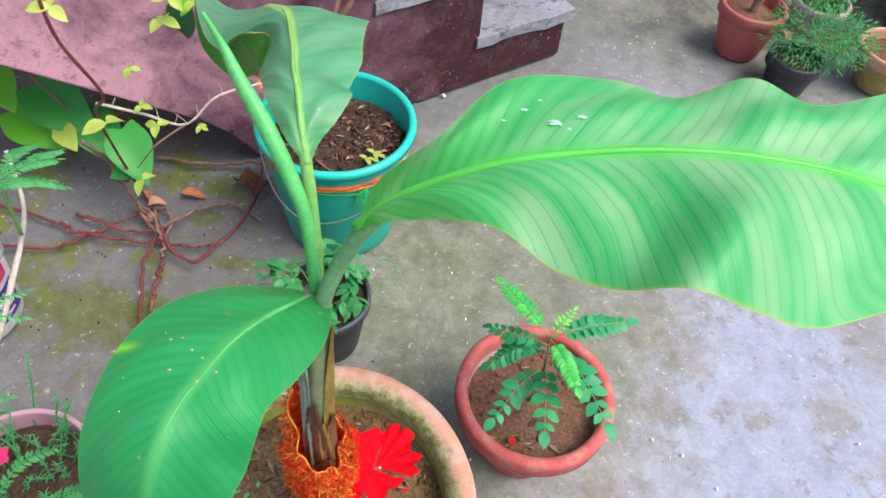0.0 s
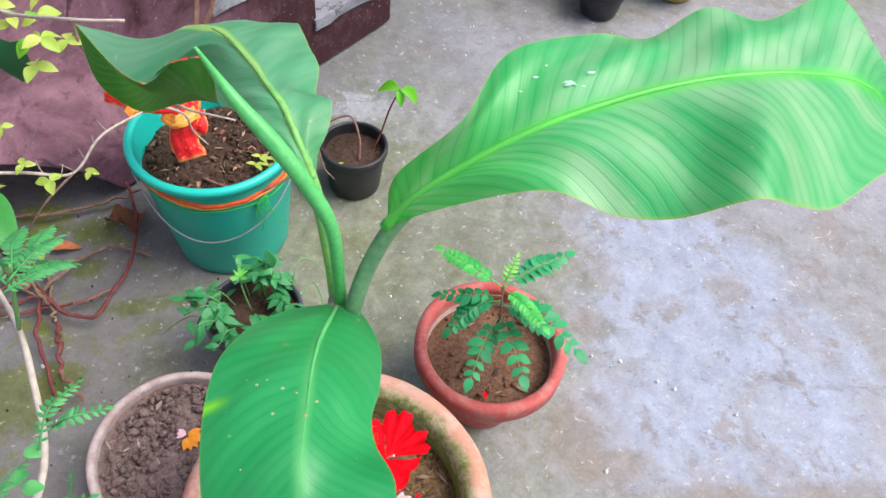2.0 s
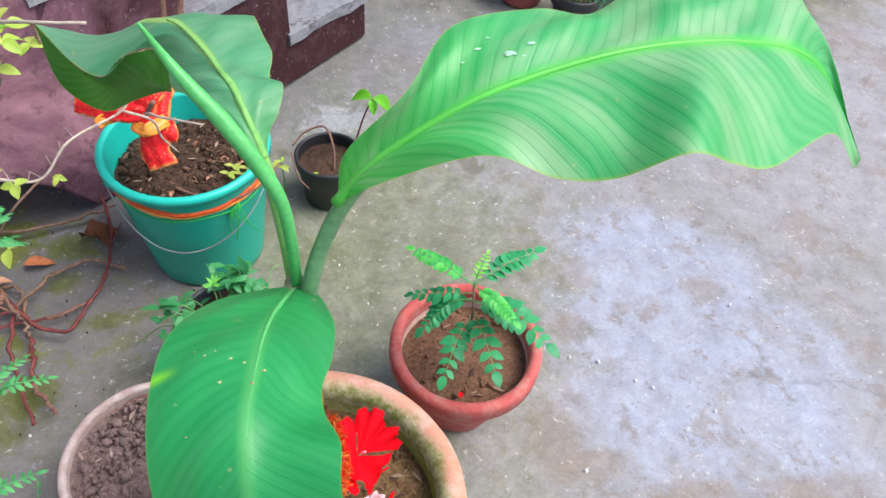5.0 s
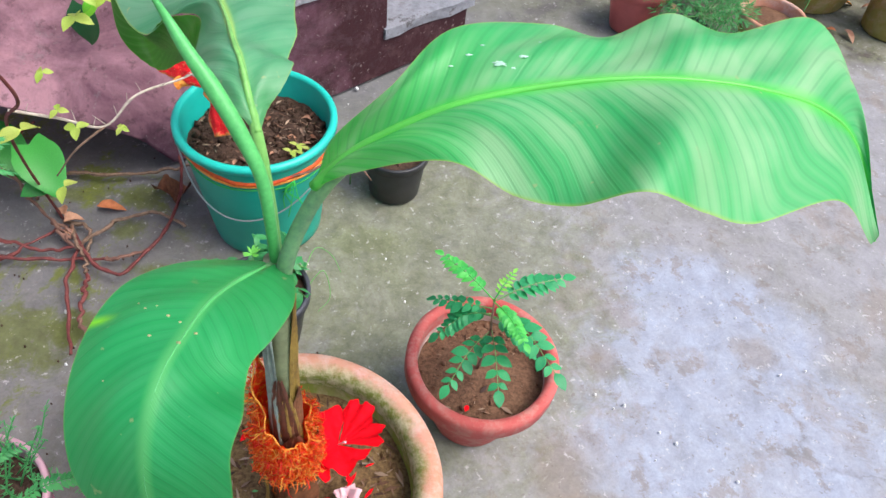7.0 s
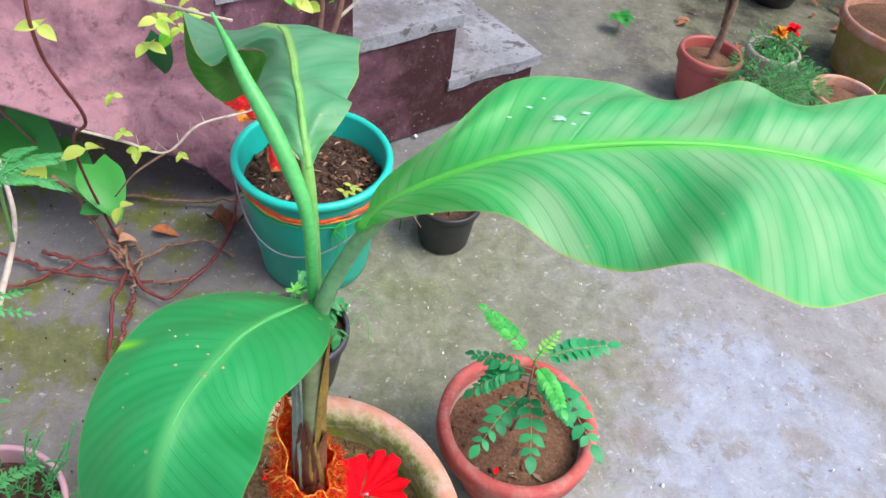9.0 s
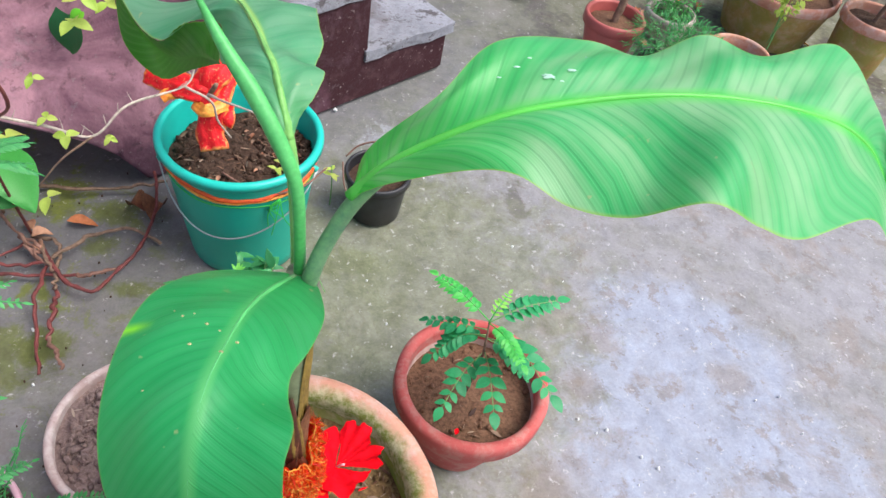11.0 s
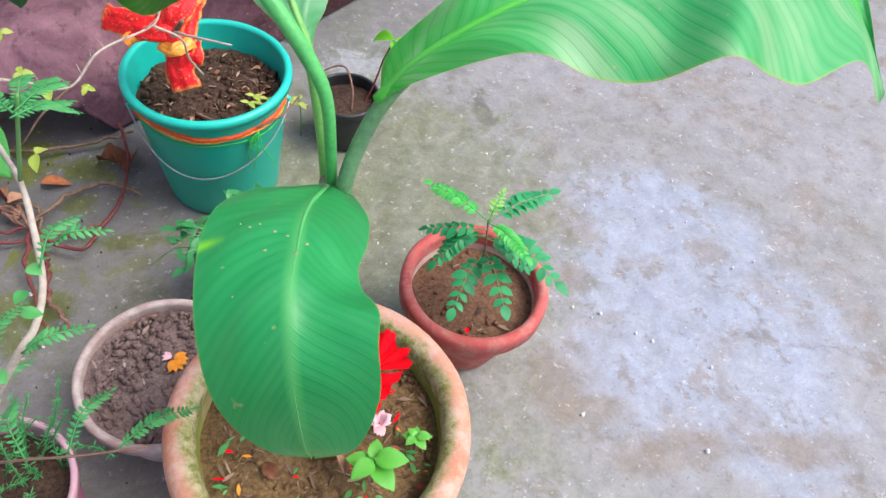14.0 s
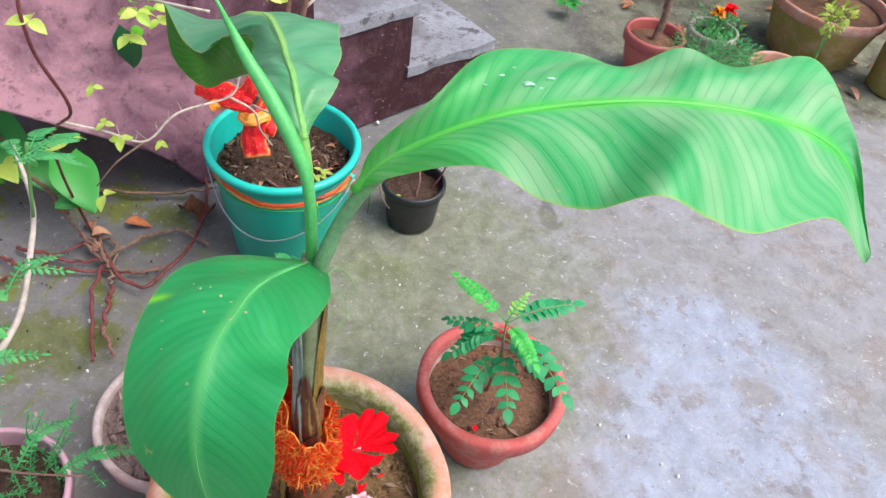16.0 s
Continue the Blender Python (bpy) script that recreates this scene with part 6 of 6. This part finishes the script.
# ---- heart-leaved vine by the stair ----
def heart_vine():
    v = thing("heart_leaf_vine", (-0.78, 1.22, 0.0), "climbing vine with large glossy heart-shaped leaves under the stair", "vine")
    part("stem", tube([(-0.78, 1.22, 0.0), (-0.79, 1.22, 0.10), (-0.86, 1.23, 0.18), (-0.98, 1.24, 0.34)], 0.004, 0.0025, 24, 7, 0.3), M_VINEDRY, v)
    part("stem", tube([(-0.79, 1.22, 0.10), (-0.77, 1.25, 0.17), (-0.735, 1.255, 0.20)], 0.003, 0.002, 14, 6, 0.3), M_VINE, v)
    for at, ah, sz, mat, key in (((-0.951, 1.264, 0.215), (0.132, -0.070, -0.026), 0.167, M_HEART, "heart_leaf"),
                                 ((-1.008, 1.234, 0.155), (0.113, -0.056, -0.014), 0.140, M_HEARTLIME, "lime_heart_leaf"),
                                 ((-0.872, 1.195, 0.167), (0.045, -0.044, -0.000), 0.069, M_YELLOW, "yellow_heart_leaf"),
                                 ((-0.843, 1.248, 0.170), (0.094, -0.078, -0.031), 0.139, M_HEART, "heart_leaf"),
                                 ((-0.715, 1.176, 0.209), (0.072, -0.084, -0.032), 0.126, M_HEART, "heart_leaf"),
                                 ((-0.680, 1.141, 0.152), (-0.029, -0.048, 0.003), 0.062, M_HEART, "heart_leaf"),
                                 ((-1.054, 1.277, 0.231), (0.069, -0.071, -0.024), 0.112, M_HEARTLIME, "lime_heart_leaf")):
        heart(at, ah, (0.40, -0.62, 0.65), sz, mat, v, key)
        part("leaf_stalk", tube([at, V(*at) + V(0.0, 0.03, -0.04), (-0.80, 1.22, max(0.05, at[2] - 0.1))], 0.0022, 0.0018, 12, 6), M_GREENSTEM, v)


heart_vine()


# ---- thorny shrub with yellow-green leaves ----
def thorny_shrub():
    s = thing("thorny_shrub", (-0.70, 1.16, 0.0), "straggling thorny shrub with sparse yellow-green leaves", "shrub")
    part("stem", tube([(-0.70, 1.16, 0.0), (-0.66, 1.06, 0.28), (-0.56, 0.92, 0.50), (-0.47, 0.83, 0.62), (-0.462, 0.775, 0.75), (-0.455, 0.772, 0.84), (-0.44, 0.80, 0.95)], 0.003, 0.002, 44, 7, 0.3), M_VINE, s, "dark red-brown stem")
    main = [(-0.52, 0.875, 0.56), (-0.47, 0.90, 0.53), (-0.42, 0.928, 0.495), (-0.375, 0.965, 0.530), (-0.306, 1.025, 0.531), (-0.290, 1.045, 0.56)]
    part("branch", tube(main, 0.0024, 0.0018, 36, 7, 0.4), M_TWIG, s, "pale grey branch")
    part("branch", tube([(-0.306, 1.025, 0.531), (-0.270, 1.035, 0.500), (-0.265, 1.05, 0.45), (-0.250, 1.07, 0.40)], 0.0024, 0.0014, 18, 6, 0.3), M_TWIG, s)
    part("branch", tube([(-0.44, 0.80, 0.95), (-0.50, 0.96, 0.80), (-0.455, 1.015, 0.705), (-0.35, 0.93, 0.745), (-0.29, 0.93, 0.74)], 0.003, 0.002, 30, 7, 0.3), M_TWIG, s, "pale grey branch")
    part("branch", tube([(-0.42, 0.928, 0.495), (-0.46, 0.90, 0.47), (-0.50, 0.89, 0.42)], 0.0022, 0.0012, 14, 6, 0.3), M_TWIGDARK, s)
    part("branch", tube([(-0.35, 0.93, 0.745), (-0.34, 0.92, 0.70), (-0.30, 0.96, 0.66), (-0.24, 0.97, 0.67)], 0.0022, 0.0012, 14, 6, 0.3), M_TWIGDARK, s)
    ly = blade_mesh("yellow_leaf", M_YELLOW, 0.62, 0.25, 0.25)
    g = random.Random(12)
    tufts = [((-0.426, 0.862, 0.548), 3, 0.022), ((-0.505, 0.862, 0.537), 2, 0.034), ((-0.465, 0.90, 0.545), 3, 0.016), ((-0.40, 0.94, 0.485), 4, 0.013), ((-0.475, 0.915, 0.60), 3, 0.018),
             ((-0.379, 0.901, 0.742), 4, 0.026), ((-0.36, 0.925, 0.72), 3, 0.022), ((-0.40, 0.905, 0.70), 3, 0.026), ((-0.455, 0.775, 0.79), 3, 0.022), ((-0.47, 0.85, 0.44), 2, 0.032)]
    for at, n, sz in tufts:
        a0 = g.uniform(0, 6.28)
        for k in range(n):
            a = a0 + k * 6.283 / n + g.uniform(-.3, .3)
            put("leaf", ly, s, "", facing(at, (math.cos(a), math.sin(a), g.uniform(-.4, .2)), (g.gauss(0, .2), -0.5, 1), sz * g.uniform(.8, 1.15)))
    lg = blade_mesh("green_leaf", M_HEARTLIME, 0.65, 0.2, 0.3)
    for at, n, sz in (((-0.26, 1.19, 0.66), 5, 0.034), ((-0.20, 1.21, 0.68), 5, 0.034), ((-0.30, 1.16, 0.68), 5, 0.034), ((-0.24, 1.23, 0.75), 4, 0.034), ((-0.49, 1.19, 0.56), 7, 0.032), ((-0.52, 1.22, 0.60), 5, 0.032)):
        for k in range(n):
            a = g.uniform(0, 6.28)
            put("leaf", lg if k % 2 else ly, s, "", facing(V(*at) + V(g.gauss(0, .02), g.gauss(0, .02), g.gauss(0, .02)), (math.cos(a), math.sin(a), g.uniform(-.6, .2)), (g.gauss(0, .3), -0.5, 1), sz * g.uniform(.7, 1.1)))
    for at, ah, sz in (((-0.565, 1.275, 0.475), (-0.15, -0.2, -0.95), 0.085),):
        heart(at, ah, (0, -0.5, 0.85), sz, M_DEEP, s, "dark_heart_leaf")
    # thorns along the pale branch
    c = spline(main, 30)
    gs = []
    for i in range(2, 29, 2):
        d = V(g.gauss(0, 1), g.gauss(0, 1), abs(g.gauss(0, 1)) + .4).normalized() * g.uniform(0.010, 0.028)
        gs.append(tube([c[i], c[i] + d], 0.0009, 0.0003, 3, 5))
    tagged(part("thorn", join(*gs), M_TWIG, s), kind="stuff")


thorny_shrub()


# ---- paint pail by the wall ----
def pail():
    x, y, r, h = -0.905, 0.80, 0.105, 0.20
    p = thing("paint_pail", (x, y, 0), "dirty white plastic paint pail with a purple printed label", "pail")
    part("body", lathe((x, y, 0), [(0.001, 0), (0.082, 0), (0.09, 0.012), (r - 0.002, h - 0.03), (r - 0.002, h - 0.01)], 48, 0.01), M_WHITE, p)
    part("rim", lathe((x, y, 0), [(r - 0.002, h - 0.012)] + rounded_ring(r + 0.004, r - 0.008, h, 0.012, 3) + [(r - 0.012, h - 0.06), (0.01, h - 0.065)], 48), M_WHITE, p)

    def band(z0, z1, a0, a1, out, mat, nm, lab):
        vs, fs = [], []
        for i in range(13):
            a = a0 + (a1 - a0) * i / 12
            for z in (z0, z1):
                rr = 0.09 + (r - 0.092) * (z - 0.012) / (h - 0.042) + out
                vs.append(V(x + rr * math.cos(a), y + rr * math.sin(a), z))
        part(nm, (vs, [(2 * i, 2 * i + 2, 2 * i + 3, 2 * i + 1) for i in range(12)]), mat, p, lab)
    band(0.04, 0.12, -1.5, 0.35, 0.003, M_PURPLE, "label", "purple printed label")
    band(0.135, 0.165, -1.4, 0.3, 0.003, M_MAGENTA, "label", "magenta printed strip")
    band(0.072, 0.080, -1.2, 0.15, 0.0055, M_WHITE, "print_bar", "pale print line")
    band(0.088, 0.098, -1.2, 0.05, 0.0055, M_WHITE, "print_bar", "pale print line")
    band(0.056, 0.063, -1.0, 0.1, 0.0055, M_WHITE, "print_bar", "pale print line")
    part("handle", tube([(x + 0.02, y - r, h - 0.02), (x + 0.10, y - 0.06, h + 0.01), (x + 0.12, y + 0.03, h), (x + 0.02, y + r, h - 0.02)], 0.002, n=24, seg=6), M_WIRE, p, "thin wire handle")


pail()


# ---- pots at the far side of the yard ----
def far_pot(at, r, h, foot, mat, label, soil=M_SOIL, lip=0.014):
    p = thing("flower_pot", (at[0], at[1], 0), label, "pot", "pots along the far side")
    part("body", lathe((at[0], at[1], 0), [(0.001, 0), (foot, 0), (foot + 0.003, 0.006), (r - 0.008, h - 0.035)], 40, 0.01), mat, p)
    part("rim", lathe((at[0], at[1], 0), [(r - 0.009, h - 0.036)] + rounded_ring(r, r - lip, h, 0.034, 3) + [(r - lip - 0.002, h - 0.05)], 40, 0.01), M_BIGPOT if mat == M_OCHRE else mat, p, "pinkish clay rim" if mat == M_OCHRE else "")
    part("soil", mound((at[0], at[1], h - 0.035), r - lip + 0.002, 0.01, 0.006, at[0], 12, 32), soil, p, "dry soil")
    return p


far_pot((0.742, 2.14), 0.098, 0.160, 0.062, M_FARRED, "faded red plastic flower pot holding a dry stem")
far_pot((0.862, 1.985), 0.078, 0.11, 0.055, M_BLACK, "black nursery pot under feathery foliage", M_SOILDARK)
far_pot((1.150, 2.07), 0.105, 0.13, 0.062, M_OCHRE, "ochre clay pot with a pale worn rim")
far_pot((1.42, 2.46), 0.20, 0.20, 0.15, M_OCHRE, "large old terracotta tub with a thick rim")
far_pot((1.00, 2.33), 0.088, 0.10, 0.06, M_GREYPOT, "small clay pot holding a marigold", M_SOILDARK)
far_pot((1.66, 2.25), 0.11, 0.22, 0.085, M_OCHRE, "dark weathered clay drum pot", M_SOILDARK)
far_pot((0.29, 2.86), 0.11, 0.17, 0.075, M_FARRED, "red plastic flower pot by the leafy bushes")
far_pot((0.72, 3.12), 0.11, 0.17, 0.075, M_FARRED, "red plastic flower pot between bushes")
far_pot((1.15, 2.93), 0.12, 0.12, 0.08, M_BLACK, "low black pot in the shade of bushes", M_SOILDARK)
far_pot((0.06, 2.95), 0.10, 0.15, 0.07, M_BLACK, "black nursery pot behind the stair", M_SOILDARK)
far_pot((1.95, 3.05), 0.14, 0.2, 0.1, M_OCHRE, "clay pot at the end of the row")


def far_plant(name, at, z, h, spread, n, size, mat, trunk, label, shape="oval", width=0.5, seed=3, cat="plant", r=0.008):
    p = thing(name, (at[0], at[1], z), label, cat)
    q = V(at[0], at[1], z)
    part("trunk", tube([q - V(0, 0, 0.02), q + V(0.01, 0.0, h * 0.4), q + V(-0.005, 0.01, h * 0.9)], r, r * 0.6, 14, 8, 0.4), trunk, p)
    g = random.Random(seed)
    for k in range(5):
        a = g.uniform(0, 6.28)
        part("limb", tube([q + V(0, 0, h * g.uniform(.3, .7)), q + V(math.cos(a) * spread[0] * .5, math.sin(a) * spread[1] * .5, h * .9), q + V(math.cos(a) * spread[0] * .85, math.sin(a) * spread[1] * .85, h + spread[2] * .4)], r * .45, r * .2, 10, 6, 0.3), trunk, p)
    crown(p, q + V(0, 0, h), spread, n, size, mat, name, shape=shape, width=width, seed=seed)
    return p


far_plant("dry_shrub", (0.742, 2.14), 0.13, 0.32, (0.06, 0.06, 0.03), 14, 0.03, M_DRYPALE, M_TWIGDARK, "thick bare stem with a few dry leaves", seed=4, r=0.013)
far_plant("asparagus_fern", (0.90, 2.01), 0.09, 0.07, (0.16, 0.13, 0.075), 1500, 0.020, M_FERN, M_GREENSTEM, "soft feathery light green fern", "lance", 0.16, 5, r=0.004)
far_plant("asparagus_fern", (1.00, 2.09), 0.04, 0.09, (0.10, 0.09, 0.06), 600, 0.020, M_FERN, M_GREENSTEM, "soft feathery green fern beside the clay pot", "lance", 0.16, 15, r=0.004)
far_plant("marigold_plant", (1.00, 2.33), 0.07, 0.05, (0.09, 0.08, 0.045), 420, 0.022, M_WEED, M_GREENSTEM, "low marigold plant with small green leaves", "lance", 0.3, 6, r=0.003)
for x, y, z in ((0.98, 2.30, 0.17), (1.03, 2.34, 0.165)):
    pompon("marigold_flower", (x, y, z), 0.026, M_MARIGOLD if x < 1 else M_PETAL, "bright marigold head on the low plant", 26)
far_plant("tub_shrub", (1.42, 2.46), 0.17, 0.55, (0.22, 0.2, 0.12), 240, 0.05, M_DEEP, M_TWIGDARK, "woody shrub with dark leaves in the tub", seed=7, r=0.016)
far_plant("lime_shrub", (1.30, 2.19), 0.0, 0.26, (0.05, 0.04, 0.06), 70, 0.028, M_YELLOW, M_GREENSTEM, "small yellow-green sprig beside the tub", seed=8, r=0.003)
far_plant("leafy_bush", (0.06, 2.95), 0.12, 0.14, (0.14, 0.12, 0.12), 130, 0.07, M_HEART, M_GREENSTEM, "bright green leafy bush behind the stair", seed=9, r=0.005, width=0.7)
far_plant("leafy_bush", (0.29, 2.86), 0.14, 0.25, (0.15, 0.13, 0.12), 200, 0.045, M_DEEP, M_TWIGDARK, "dark green bush in a red pot", seed=10)
far_plant("leafy_bush", (0.72, 3.12), 0.14, 0.25, (0.22, 0.18, 0.16), 380, 0.045, M_DEEP, M_TWIGDARK, "dark green bush in the far row", seed=11)
far_plant("leafy_bush", (1.15, 2.93), 0.09, 0.28, (0.26, 0.2, 0.2), 520, 0.045, M_WEED, M_TWIGDARK, "mixed green bush in the far row", seed=12)
far_plant("leafy_bush", (1.66, 2.25), 0.19, 0.25, (0.14, 0.13, 0.14), 180, 0.05, M_DEEP, M_TWIGDARK, "bluish dark green plant in a drum pot", seed=13)
far_plant("leafy_bush", (1.55, 3.1), 0.0, 0.35, (0.3, 0.25, 0.25), 620, 0.05, M_DEEP, M_TWIGDARK, "dense dark bush at the far wall", seed=14)
far_plant("leafy_bush", (1.95, 3.05), 0.17, 0.3, (0.25, 0.2, 0.2), 420, 0.05, M_WEED, M_TWIGDARK, "green bush at the end of the row", seed=16)
far_plant("leafy_bush", (1.0, 3.45), 0.0, 0.35, (0.4, 0.25, 0.3), 700, 0.05, M_DEEP, M_TWIGDARK, "tall dark green bush along the far wall", seed=17)
far_plant("leafy_bush", (0.35, 3.4), 0.0, 0.35, (0.35, 0.25, 0.3), 600, 0.05, M_DEEP, M_TWIGDARK, "tall dark bush behind red pots", seed=18)
sprout((0.51, 2.48, 0.0), 9, 0.055, "weed_seedling", "low green weed growing from a floor crack", M_HEART, 0.06, 0.6)
for k in range(46):
    x, y = rng.uniform(0.75, 1.7), rng.uniform(2.15, 3.0)
    if all((x - a) ** 2 + (y - b) ** 2 > 0.22 ** 2 for a, b in ((1.42, 2.46),)) and (x - 1.0) ** 2 + (y - 2.33) ** 2 > 0.012:
        fallen("dry_leaf", (x, y, 0.003), rng.uniform(0.03, 0.06), (M_DRYLEAF, M_SHEATH, M_DRYPALE)[k % 3], "dead leaf lying among the far pots", rng.uniform(0, 6), 0.45)


# ---- small things on the floor ----
gs, g = [], random.Random(31)
for x, y, s in [(0.506, 0.769, .004), (0.567, 0.714, .003), (0.596, 0.692, .0035), (0.855, 0.858, .003), (0.70, 0.62, .003), (0.81, 1.13, .003), (0.45, 0.79, .003), (-0.62, 0.92, .004), (-0.58, 0.80, .003), (0.40, 0.55, .004), (0.62, 0.45, .004)] + \
        [(g.uniform(-0.6, 1.4), g.uniform(0.3, 2.2), g.uniform(0.001, 0.0025)) for _ in range(70)]:
    gs.append(lathe((x, y, 0.0), [(0.0002, s * .8), (s * .7, s * .6), (s, -0.003)], 7, 0.6))
tagged(new("grit", mesh("grit", *join(*gs), M_SPECK)), "white grit specks scattered on the floor", "grit", kind="stuff")
gs = []
for _ in range(90):
    x, y = g.gauss(-0.6, 0.25), g.gauss(0.95, 0.3)
    s = g.uniform(0.0008, 0.0024)
    gs.append(lathe((x, y, 0.0), [(0.0002, s * .7), (s * .7, s * .5), (s, -0.003)], 6, 0.8))
tagged(new("gravel", mesh("gravel", *join(*gs), M_SOILDARK)), "dark crumbs of soil and litter on the floor", "litter", kind="stuff")
fr = thing("plaster_fragment", (-0.10, 1.70, 0.0), "white plaster crumb at the foot of the stair", "fragment")
part("chip", clods((-0.10, 1.70, 0.004), 0.004, 2, 0.010, 0.013, 3), M_SPECK, fr)
